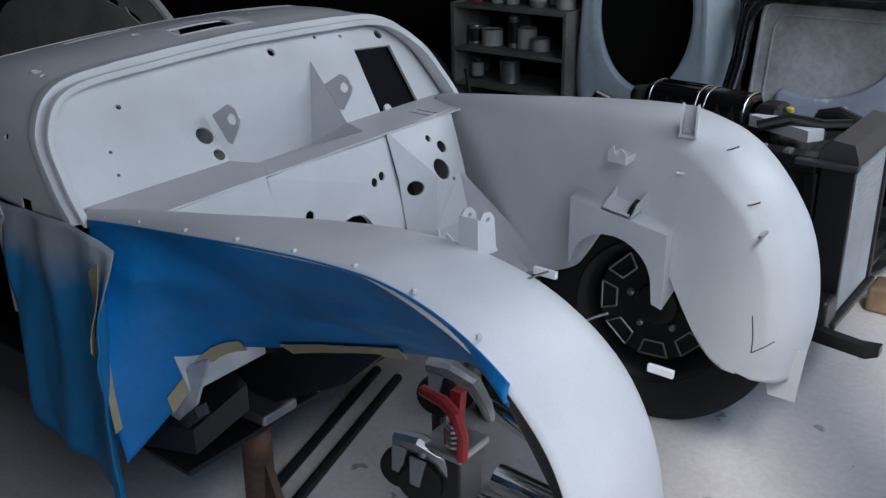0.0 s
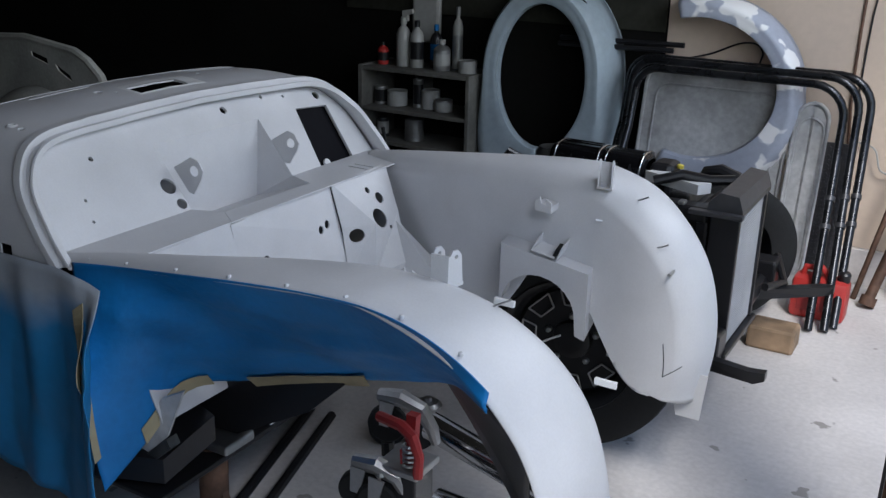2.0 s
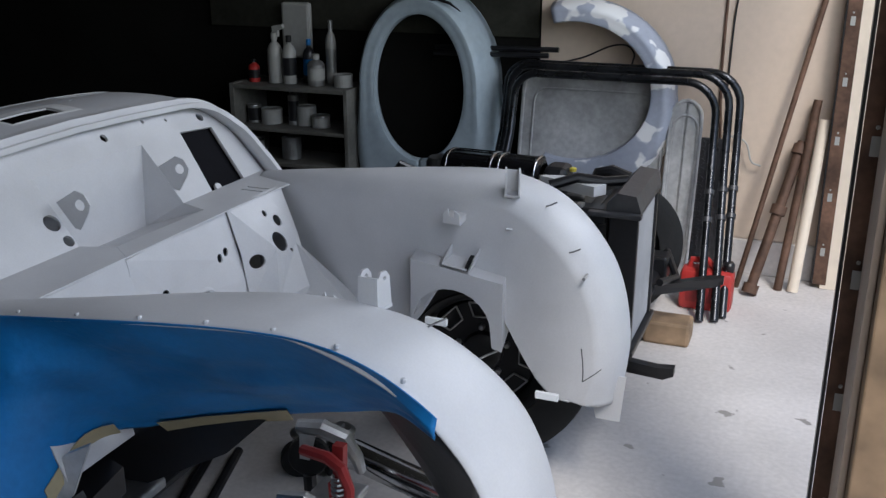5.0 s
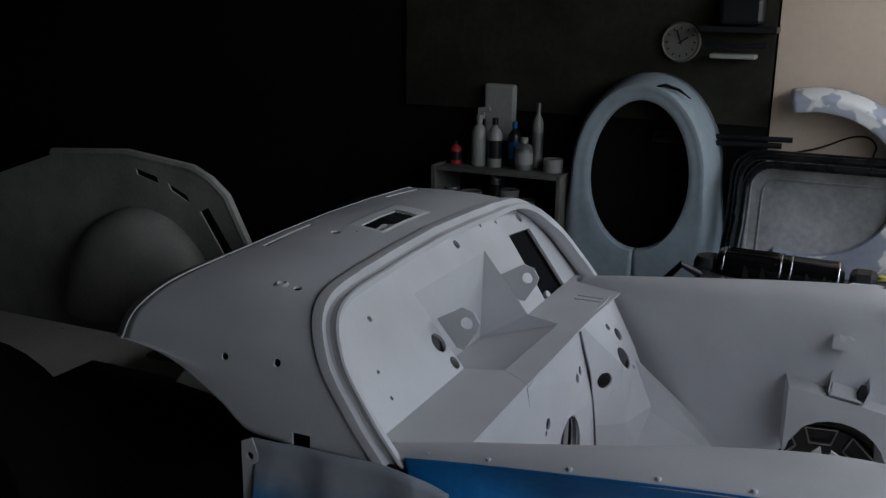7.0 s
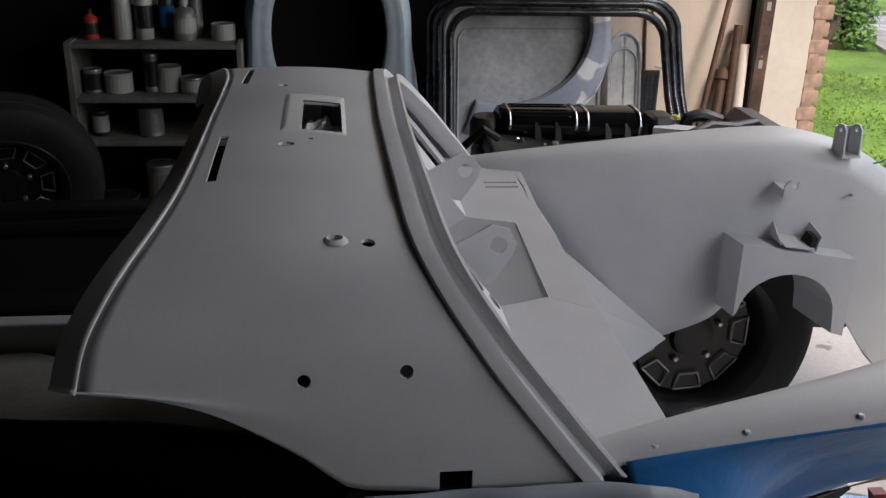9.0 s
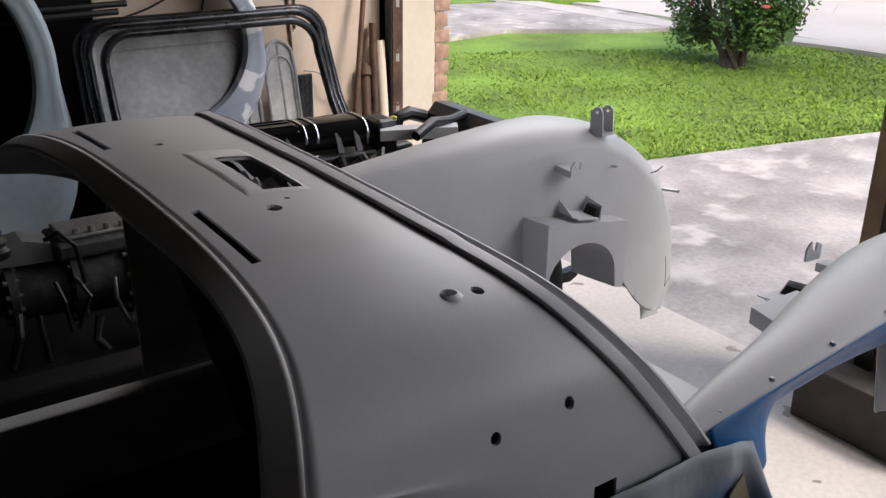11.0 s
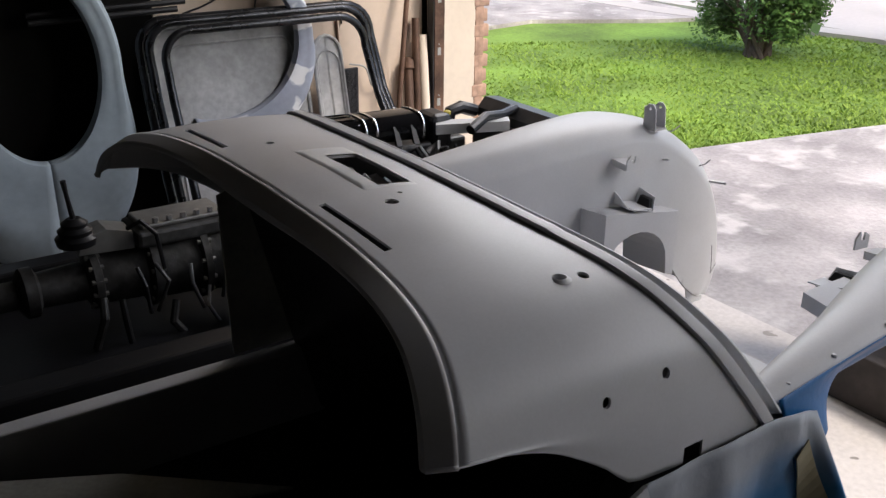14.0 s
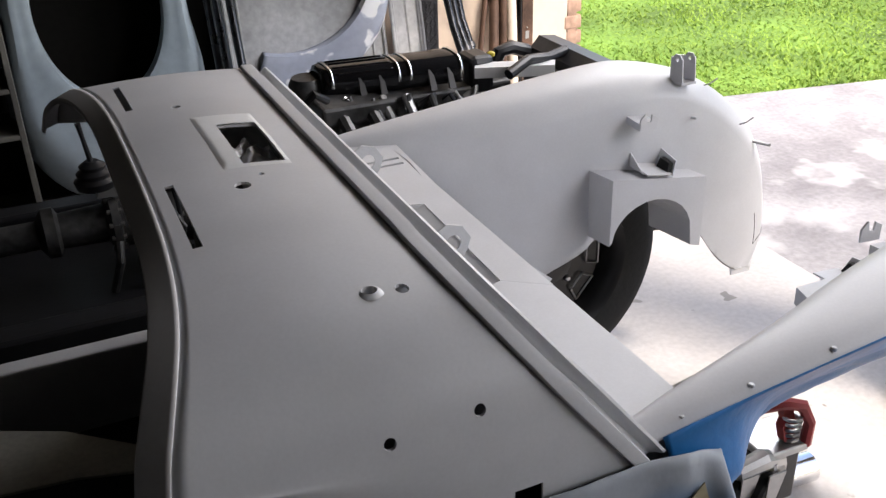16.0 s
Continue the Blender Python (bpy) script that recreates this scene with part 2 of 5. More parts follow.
def cut(ob, cutter_bm, solver="FAST"):
    """Take the cutter's volume out of ob."""
    c = new("cutter", mesh_of(cutter_bm, "cutter", None, False))
    md = ob.modifiers.new("cut", "BOOLEAN")
    md.operation, md.object, md.solver = "DIFFERENCE", c, solver
    dg = bpy.context.evaluated_depsgraph_get()
    me = bpy.data.meshes.new_from_object(ob.evaluated_get(dg))
    ob.modifiers.clear()
    old = ob.data
    ob.data = me
    bpy.data.objects.remove(c)
    return ob


def overspray():
    """Grey paint drift on the upper part of the hanging sheet."""
    nt = BLUE_SPRAYED.node_tree
    n, link = nt.nodes, nt.links.new
    ramp = [x for x in n if x.type == "VALTORGB"][0]
    noise_big = ramp.inputs["Fac"].links[0].from_node
    tc = [x for x in n if x.type == "TEX_COORD"][0]
    sep = n.new("ShaderNodeSeparateXYZ")
    link(tc.outputs["Object"], sep.inputs[0])
    mr = n.new("ShaderNodeMapRange")
    mr.inputs["From Min"].default_value, mr.inputs["From Max"].default_value = 0.62, 0.80
    link(sep.outputs["Z"], mr.inputs["Value"])
    add = n.new("ShaderNodeMath")
    add.operation = "MULTIPLY_ADD"
    link(noise_big.outputs["Fac"], add.inputs[0])
    add.inputs[1].default_value = 0.5
    mul = n.new("ShaderNodeMath")
    mul.operation = "MULTIPLY"
    link(mr.outputs["Result"], mul.inputs[0])
    mul.inputs[1].default_value = 0.55
    link(mul.outputs[0], add.inputs[2])
    link(add.outputs[0], ramp.inputs["Fac"])


overspray()

# ---- large structure ----
GX, GY = 1.62, 2.55


def structure(name, bm, mat, label, smooth=False):
    return tagged(part(name, bm, mat, None, "", smooth), label, name.split("_")[0], "", "structure")


structure("floor", box_bm(-4.6, GX + 0.02, -4.2, GY + 0.1, -0.15, 0.0), FLOOR, "dusty pale concrete garage floor")
structure("wall_side", box_bm(-4.6, 1.75, GY, GY + 0.12, 0, 2.55), SHADE_DARK, "garage wall with its shade put into the colour")
structure("wall_board", box_bm(0.235, 1.50, GY - 0.014, GY - 0.001, 0.16, 2.5, 0.002), WALL, "cream painted wall board")
structure("wall_panel", box_bm(-1.53, 0.225, GY - 0.018, GY - 0.002, 1.0, 2.1, 0.002), SHEETWALL, "grey-green panel fixed to the wall, shade put into its colour")
structure("wall_base", box_bm(0.235, 1.50, GY - 0.03, GY - 0.002, 0, 0.158, 0.004), FLOOR, "rough concrete footing along the wall")
structure("wall_back", box_bm(-4.72, -4.6, -4.2, GY + 0.12, 0, 2.55), SHADE_DARK, "back wall of the garage, shade put into its colour")
structure("wall_far_side", box_bm(-4.6, GX + 0.1, -4.32, -4.2, 0, 2.55), SHADE_DARK, "plain wall of the garage, shade put into its colour")
structure("ceiling", box_bm(-4.72, GX + 0.15, -4.32, GY + 0.12, 2.55, 2.65), CEIL, "ceiling boards of the garage, shade put into their colour")
structure("lintel", box_bm(1.5, 1.74, -4.2, GY, 2.2, 2.55), TRIMW, "cream header above the garage doors")
structure("door_jamb", box_bm(1.535, 1.74, 2.44, GY, 0, 2.2, 0.004), TRIMW, "cream painted jamb beside the open garage door")
structure("door_post", box_bm(1.565, 1.74, -0.25, 0.13, 0, 2.2, 0.004), WOOD, "brown weathered post between the garage doors")
# Unseen wall, widened across the opening to cut light from that side.
structure("wall_front", box_bm(1.5, 1.74, -4.2, -2.05, 0, 2.2), TRIMW, "unseen cream front wall widened to hold back door light")


def brick_face():
    base = structure("brick_wall", box_bm(1.745, 1.79, 2.442, 2.95, -0.1, 2.5), BRICK, "buff brick corner of the house front")
    me = mesh_of(box_bm(-0.045, 0.045, -0.052, 0.052, -0.03, 0.03, 0.006), "brick", BRICK, False)
    for k in range(33):
        for j in range(4):
            y = 2.512 + j * 0.115 + (0.006 if k % 2 else 0.0)
            ob = new("brick", me)
            ob.location = (1.775 + random.uniform(-0.004, 0.004), y - 0.02 + random.uniform(-0.003, 0.003), 0.0 + k * 0.072)
            ob.parent = base


def flat(name, pts, z, mat, label):
    bm = bmesh.new()
    bm.faces.new([bm.verts.new((x, y, z)) for x, y in pts])
    bm.normal_update()
    if bm.faces[:][0].normal.z < 0:
        bmesh.ops.reverse_faces(bm, faces=bm.faces[:])
    ext = bmesh.ops.extrude_face_region(bm, geom=bm.faces[:])
    bmesh.ops.translate(bm, vec=(0, 0, -0.05), verts=[v for v in ext["geom"] if isinstance(v, bmesh.types.BMVert)])
    bmesh.ops.recalc_face_normals(bm, faces=bm.faces[:])
    return structure(name, bm, mat, label)


structure("ground", grid_bm(lambda u, v: ((u - 0.5) * 900, (v - 0.5) * 900, -0.12), 4, 4), GRASS, "green lawn ground reaching the horizon")
flat("driveway", [(GX + 0.02, -5), (GX + 0.02, 2.7), (2.2, 2.62), (3.2, 2.42), (4.5, 2.16), (6.5, 1.7), (8.6, 1.3), (8.6, -5)], -0.1, ASPHALT, "worn grey driveway with pale patches")
flat("road", [(6.2, 22), (11.2, 22), (14.5, -14), (9.3, -14)], -0.085, ROADM, "pale concrete street")
flat("pavement", [(4.6, 6.3), (5.4, 6.4), (6.55, 5.75), (7.3, 5.55), (7.45, 7.0), (6.3, 9.2), (5.3, 9.2)], -0.08, ASPHALT, "grey neighbouring driveway apron")
flat("pavement", [(7.2, 6.1), (7.0, 9.6), (6.6, 9.6), (6.85, 6.1), (7.45, 4.0), (7.7, 2.0), (8.0, 2.0), (7.75, 4.0)], -0.075, ROADM, "pale concrete footpath")
flat("verge", [(7.3, 10.2), (7.95, 8.72), (7.72, 7.46), (6.8, 8.06), (6.61, 9.21)], -0.062, GRASS, "narrow grass strip beside the street")
flat("verge", [(6.47, 9.02), (6.58, 8.07), (5.9, 8.24), (5.95, 8.9)], -0.064, GRASS, "small grass patch beside the footpath")
flat("side_street", [(12.0, 12.2), (11.0, 16.5), (40, 34), (44, 26)], -0.07, ASPHALT, "dark side street")


def grass_blades():
    """Tufts of grass standing on the lawn by the drive."""
    random.seed(11)
    vs, fs = [], []
    for _ in range(42000):
        k = random.random() ** 1.5
        x = 1.9 + 6.0 * k
        y = (2.72 - 0.2 * (x - 1.9)) + random.random() ** 1.3 * (4.6 - 0.25 * x)
        h = random.uniform(0.009, 0.024) * (1 + 0.8 * noise.noise((x * 1.5, y * 1.5, 0)))
        a = random.uniform(0, 6.28)
        w = random.uniform(0.004, 0.009) * (1 + k)
        lx, ly = random.uniform(-0.03, 0.03), random.uniform(-0.03, 0.03)
        b = len(vs)
        vs += [(x - w * math.cos(a), y - w * math.sin(a), -0.122), (x + w * math.cos(a), y + w * math.sin(a), -0.122), (x + lx, y + ly, -0.12 + h)]
        fs.append((b, b + 1, b + 2))
    me = bpy.data.meshes.new("grass")
    me.from_pydata(vs, [], fs)
    me.materials.append(BLADE)
    tagged(new("grass", me), "short uneven green lawn grass", "grass", "", "stuff")


grass_blades()

# ---- car body tub ----
CAR = thing("vintage_car", "grey primed vintage car body shell on stands", "car", pose(0, 0, 0))


def lip_x(z):
    return -0.005 - 0.79 * (z - 0.8)


FRONT = [(0, -0.592, 0.80), (0.10, -0.588, 0.872), (0.20, -0.562, 0.958), (0.30, -0.468, 1.022), (0.40, -0.25, 1.037), (0.5, 0.0, 1.043)]
REAR = [(0, -0.595, 0.90), (0.10, -0.594, 0.935), (0.20, -0.56, 0.988), (0.30, -0.465, 1.027), (0.40, -0.245, 1.047), (0.5, 0.0, 1.053)]


def lerp(keys, s):
    """Straight pieces between keys, for folded sheet."""
    for k0, k1 in zip(keys, keys[1:]):
        if s <= k1[0]:
            break
    t = (s - k0[0]) / (k1[0] - k0[0])
    return [a + (c - a) * t for a, c in zip(k0[1:], k1[1:])]


def outline(keys, a):
    b = a if a <= 0.5 else 1 - a
    y, z = interp(keys, b)
    return (y if a <= 0.5 else -y), z


def rear_x(a):
    return -0.447 - 0.075 * (abs(outline(REAR, a)[0]) / 0.6) ** 4


def cowl_point(a, v):
    yf, zf = outline(FRONT, a)
    yr, zr = outline(REAR, a)
    xf, xr = lip_x(zf), rear_x(a)
    x = xf + (xr - xf) * v
    z = zf + (zr - zf) * v + 0.012 * math.sin(math.pi * v) * (1 - abs(2 * a - 1))
    if a < 0.1 or a > 0.9:
        b = min(a, 1 - a) / 0.1
        low = interp([(-0.6, 0.93), (-0.5, 0.93), (-0.4, 0.905), (-0.31, 0.85), (-0.25, 0.805), (0.1, 0.80)], x)
        top = zf * (1 - v) + zr * v
        z = low + (outline(REAR, 0.1)[1] * v + outline(FRONT, 0.1)[1] * (1 - v) - low) * b
    return Vector((x, yf + (yr - yf) * v, z))


def make_cowl():
    ob = part("cowl", grid_bm(cowl_point, 120, 26), PRIMER, CAR, "smooth primed cowl top", True)
    thicken(ob, 0.004, -1)
    c = bmesh.new()
    # fresh air vent, defroster slots, wiper and lamp holes
    box_bm(-0.314, -0.256, -0.098, 0.070, 0.9, 1.2, 0.0, c)
    for y in (-0.205, 0.32):
        box_bm(-0.424, -0.412, y - 0.09, y + 0.09, 0.95, 1.2, 0.0, c)
    for x, y, r in ((-0.332, -0.163, 0.011), (-0.30, -0.135, 0.004), (-0.234, -0.459, 0.008), (-0.27, -0.455, 0.009), (-0.35, 0.2, 0.008)):
        lathe_bm([(0, -0.12), (r, -0.12), (r, 0.12), (0, 0.12)], "z", 12, c, (x, y, 1.04))
    for x, z in ((-0.2, 0.935), (-0.303, 0.931)):
        lathe_bm([(0, -0.1), (0.007, -0.1), (0.007, 0.1), (0, 0.1)], "y", 12, c, (x, -0.59, z))
    box_bm(-0.165, -0.13, -0.65, -0.55, 0.78, 0.822, 0.0, c)
    cut(ob, c)
    # raised front lip with its gutter
    prof = [(0, -0.003, 0.0), (0.125, -0.001, 0.0045), (0.375, 0.017, 0.004), (0.5, 0.0185, -0.010), (0.625, 0.026, -0.014), (0.75, 0.036, -0.011), (0.83, 0.042, -0.005), (0.875, 0.045, -0.006), (0.917, 0.043, -0.018), (1.0, 0.0, -0.021)]

    def lip(u, v):
        y, z = outline(FRONT, u)
        y2, z2 = outline(FRONT, min(1, u + 0.004))
        y1, z1 = outline(FRONT, max(0, u - 0.004))
        t = Vector((y2 - y1, z2 - z1)).normalized()
        fwd, out = lerp(prof, v)
        step = 0.002 if 0.36 < u < 0.64 and v < 0.4 else 0.0
        return Vector((lip_x(z) + fwd, y - t.y * out, z + t.x * (out + step)))
    thicken(part("cowl_lip", grid_bm(lip, 140, 24), PRIMER, CAR, "raised lip with a gutter", True), 0.003, 0)
    # rolled rear rim under which the dash bolts
    def rim(u, v):
        p = cowl_point(u, 1.0)
        d = Vector((0, -p.y, 0.80 - p.z)).normalized()
        k = min(1.0, v / 0.8)
        lip = max(0.0, (v - 0.8) / 0.2)
        return p + Vector((-0.030 * k + 0.004 * lip, 0, 0)) + d * (0.020 * k + 0.012 * lip)
    thicken(part("dash_rim", grid_bm(rim, 100, 8), PRIMER, CAR, "", True), 0.004, 0)


make_cowl()


def fw_x(z):
    return -0.02 - 0.8 * (z - 0.8)


def make_firewall():
    pts = []
    for k in range(61):
        y, z = outline(FRONT, k / 60)
        pts.append((y * 0.972, 0.8 + (z - 0.8) * 0.955 - 0.004))
    bm = poly_bm([(fw_x(z), y, z) for y, z in pts], (-0.006, 0, -0.005))
    ob = part("firewall", bm, PRIMER, CAR, "primed raked bulkhead with holes")
    c = bmesh.new()
    nrm = Vector((0.78, 0, 0.62)).normalized()
    turn = nrm.to_track_quat("Z", "Y").to_matrix().to_4x4()
    for y, z, r in ((-0.204, 0.868, 0.021), (-0.195, 0.828, 0.014), (0.097, 0.989, 0.011), (-0.36, 0.955, 0.006), (-0.43, 0.885, 0.004), (-0.44, 0.845, 0.004), (0.255, 1.0, 0.006), (0.34, 0.99, 0.005), (0.475, 0.975, 0.013), (0.36, 0.815, 0.012)):
        lathe_bm([(0, -0.05), (r, -0.05), (r, 0.05), (0, 0.05)], "z", 18, c, m=Matrix.Translation((fw_x(z), y, z)) @ turn)
    q = [(0.324, 0.808), (0.475, 0.80), (0.494, 0.946), (0.36, 0.955)]
    poly_bm([Vector((fw_x(z), y, z)) + nrm * 0.05 for y, z in q], -nrm * 0.1, c)
    pocket = [(-0.180, 0.780), (0.200, 0.780), (0.200, 0.953), (-0.180, 0.953)]
    poly_bm([Vector((fw_x(z), y, z)) + nrm * 0.05 for y, z in pocket], -nrm * 0.1, c)
    cut(ob, c)
    # black sheet standing in for the dark void behind the square opening
    mid = (0.413, 0.877)
    void_outline = [(mid[0] + (y - mid[0]) * 1.12, mid[1] + (z - mid[1]) * 1.12) for y, z in q]
    part("void_sheet", poly_bm([Vector((fw_x(z), y, z)) - nrm * 0.016 for y, z in void_outline], -nrm * 0.004), HOLE, CAR, "black sheet standing in for the dark void behind the opening")
    # engine pocket: upright back, sloping floor, two sides
    back = [(-0.143, -0.180, 0.954), (-0.143, 0.200, 0.954), (-0.143, 0.185, 0.742), (-0.143, -0.168, 0.742)]
    part("pocket_back", poly_bm(back, (-0.003, 0, 0)), PRIMER, CAR)
    near, far = [(-0.030, -0.180, 0.812), (0.047, -0.150, 0.809)], [(-0.030, 0.200, 0.812), (0.055, 0.165, 0.811)]
    part("pocket_floor", poly_bm([near[1], far[1], back[2], back[3]], (0, 0, -0.003)), PRIMER, CAR)
    for name, (p, q), hi, lo in (("pocket_side", near, back[0], back[3]), ("pocket_side", far, back[1], back[2])):
        bm = bmesh.new()
        bm.faces.new([bm.verts.new(v) for v in (hi, p, q, lo)])
        thicken(part(name, bm, PRIMER, CAR), 0.003, 0)
    for y in (-0.158, 0.20):
        tab = [(-0.10, 0.90), (-0.045, 0.932), (-0.020, 0.925), (-0.006, 0.903), (-0.012, 0.885), (-0.039, 0.843), (-0.055, 0.845)]
        o = part("pedal_bracket", poly_bm([(x, y, z) for x, z in tab], (0, 0.004, 0)), PRIMER, CAR, "pierced bracket plate")
        cut(o, lathe_bm([(0, -0.03), (0.013, -0.03), (0.013, 0.03), (0, 0.03)], "y", 16, None, (-0.034, y, 0.90)))
    # ledge and toe board in front of the bulkhead
    def ledge_sheet(pts):
        return part("ledge", poly_bm([(x, y, 0.812) for x, y in pts], (0, 0, -0.004)), PRIMER, CAR)
    ledge_sheet([(-0.035, -0.575), (-0.030, -0.180), (0.047, -0.150), (0.113, -0.199), (0.116, -0.575)])
    ledge_sheet([(0.0475, -0.150), (0.0555, 0.165), (0.112, 0.245), (0.1135, -0.1985)])
    def far_ledge(u, v):
        y = 0.1655 + 0.4045 * v
        x0 = interp([(0.1655, 0.056), (0.20, -0.030), (0.30, -0.030), (0.57, -0.030)], y) if y > 0.2 else 0.056 - 0.086 * (y - 0.1655) / 0.0345
        x1 = 0.056 + 0.0565 * (y - 0.1655) / 0.08 if y < 0.2455 else 0.1125 + 0.0115 * min(1.0, (y - 0.2455) / 0.25)
        return Vector((x0 + (x1 - x0) * u, y, 0.810))

    def slotted(u, v):
        y, x = 0.1655 + 0.4045 * v, -0.030 + 0.15 * u
        return 0.030 < x < 0.098 and (0.365 < y < 0.3745 or 0.394 < y < 0.4035)
    thicken(part("ledge", grid_bm(far_ledge, 44, 84, None, slotted), PRIMER, CAR), 0.004, 0)
    # sloping side gusset beside the near ledge
    gus = [(0.113, -0.204, 0.808), (0.116, -0.575, 0.806), (0.17, -0.50, 0.45), (0.17, -0.155, 0.45)]
    part("toe_side", poly_bm(gus, (-0.004, 0, 0)), PRIMER, CAR)
    face = [(0.116, -0.204, 0.806), (0.09, 0.20, 0.811), (0.135, 0.215, 0.62), (0.165, 0.215, 0.28), (0.165, -0.154, 0.28)]
    fo = part("toe_board", poly_bm(face, (-0.004, 0, 0)), PRIMER, CAR, "primed toe board with holes")
    c = bmesh.new()
    for y, z, r in ((0.125, 0.705, 0.011), (0.155, 0.712, 0.011), (-0.10, 0.69, 0.013), (-0.115, 0.675, 0.006), (0.03, 0.575, 0.075)):
        lathe_bm([(0, -0.1), (r, -0.1), (r, 0.1), (0, 0.1)], "x", 20, c, (0.13, y, z))
    cut(fo, c)
    part("hole_rim", lathe_bm([(0.075, 0.0), (0.084, 0.0), (0.086, 0.012), (0.078, 0.016), (0.075, 0.012)], "x", 28, None, (0.118, 0.03, 0.575)), PRIMER, CAR, "", True)
    # raised column bulge
    bm = bmesh.new()
    top = [bm.verts.new(p) for p in ((0.095, 0.20, 0.809), (0.108, 0.365, 0.813), (0.104, 0.445, 0.811))]
    mid = [bm.verts.new(p) for p in ((0.128, 0.205, 0.69), (0.182, 0.285, 0.69), (0.185, 0.39, 0.70))]
    low = [bm.verts.new(p) for p in ((0.145, 0.21, 0.56), (0.205, 0.255, 0.56), (0.25, 0.345, 0.58))]
    end = [bm.verts.new(p) for p in ((0.165, 0.21, 0.30), (0.22, 0.25, 0.30), (0.30, 0.34, 0.30))]
    for a, b in ((top, mid), (mid, low), (low, end)):
        for k in range(2):
            bm.faces.new((a[k], a[k + 1], b[k + 1], b[k]))
    o = thicken(part("column_bulge", bm, PRIMER, CAR), 0.004, 0)
    c = bmesh.new()
    for y, z, r in ((0.237, 0.665, 0.019), (0.31, 0.70, 0.024), (0.345, 0.745, 0.014), (0.315, 0.77, 0.008), (0.335, 0.672, 0.005)):
        lathe_bm([(0, -0.1), (r, -0.1), (r, 0.1), (0, 0.1)], "x", 18, c, (0.16, y, z))
    cut(o, c)


make_firewall()
foot = bmesh.new()
fq = [foot.verts.new(p) for p in ((0.172, 0.375, 0.695), (0.429, 0.330, 0.478), (0.440, 0.420, 0.455), (0.20, 0.20, 0.40), (0.175, 0.33, 0.60))]
foot.faces.new((fq[0], fq[1], fq[4]))
foot.faces.new((fq[4], fq[1], fq[3]))
foot.faces.new((fq[0], fq[2], fq[1]))
thicken(part("foot_gusset", foot, PRIMER, CAR, "sloping panel beside the inner wing"), 0.003, 0)
CROWN = [(0, 0.0, 0.818), (0.10, 0.12, 0.835), (0.22, 0.3, 0.856), (0.34, 0.5, 0.878), (0.45, 0.66, 0.890), (0.53, 0.77, 0.888), (0.61, 0.88, 0.862), (0.69, 0.98, 0.806), (0.77, 1.06, 0.728), (0.84, 1.105, 0.63), (0.91, 1.128, 0.50), (1.0, 1.118, 0.345)]
FOOT = [(0, 0.0, 0.30), (0.22, 0.28, 0.375), (0.29, 0.38, 0.43), (0.33, 0.447, 0.463), (0.40, 0.535, 0.508), (0.45, 0.575, 0.56), (0.49, 0.62, 0.625), (0.53, 0.70, 0.65), (0.61, 0.79, 0.56), (0.69, 0.84, 0.49), (0.77, 0.885, 0.43), (0.84, 0.92, 0.40), (0.91, 0.955, 0.385), (1.0, 0.99, 0.385)]
INNER = {-1: [(0, 0.525), (0.1, 0.495), (0.3, 0.445), (0.55, 0.375), (0.75, 0.345), (1.2, 0.30)], 1: [(0, 0.49), (0.1, 0.455), (0.3, 0.41), (0.55, 0.372), (0.75, 0.350), (1.2, 0.295)]}
ACROSS = [(0, 0.578, 0.014), (0.12, 0.53, 0.003), (0.28, 0.45, 0.0), (0.40, 0.40, 0.012), (0.50, 0.365, 0.045), (0.60, 0.342, 0.09), (0.75, 0.322, 0.16), (1.0, 0.305, 1.0)]


def wing_point(s, w, side):
    cx, cz = interp(CROWN, s)
    fx, fz = interp(FOOT, s)
    if side < 0:
        fz = max(fz, min(0.74, cz - 0.05))
    y, r = interp(ACROSS, w)
    reach = max(1e-4, math.hypot(fx - cx, fz - cz))
    if w > 0.5:
        d0 = min(0.045, reach * 0.8)
        d = d0 + (reach - d0) * ((w - 0.5) / 0.5) ** 1.25
        y = 0.345 + 0.02 * math.exp(-(d - d0) / 0.085)
    else:
        d = min(r, reach * 0.8)
    if side > 0 and s > 0.55 and w > 0.2:
        d = min(reach * 0.95, d + 0.05 * min(1, (s - 0.55) / 0.3) * math.sin(math.pi * min(1.0, (w - 0.2) / 0.8)))
    if w < 0.4 and s > 0.5:
        d = d + 0.035 * min(1, (s - 0.5) / 0.25) * (1 - w / 0.4) ** 1.6
    d = d + 0.006 * noise.noise((s * 7, w * 2.5, side * 3.0)) * max(0.0, min(1.0, (s - 0.4) * 5)) * (1 if w < 0.95 else 0)
    narrow = 1.0 - 0.12 * max(0, (s - 0.6) / 0.4)
    low = interp(INNER[side], cx)
    y = low + (y - 0.345) * (0.578 - low) / 0.233
    y = 0.3 + (y - 0.3) * narrow
    x = cx + (fx - cx) * d / reach
    if side > 0 and x > 0.6:
        x -= 0.04 * (x - 0.6) / 0.5
    return Vector((x, side * y, cz + (fz - cz) * d / reach))


def inboard(y, side):
    """The near side's bracket reaches further in towards the engine."""
    return y if side > 0 else 0.205 + (y - 0.288) * 1.8


def thing_part(name, pts, depth, side):
    """A folded sheet part given on one side of the car and mirrored to the other."""
    return part(name, poly_bm([(x, side * inboard(y, side), z) for x, y, z in pts], depth), PRIMER, CAR)


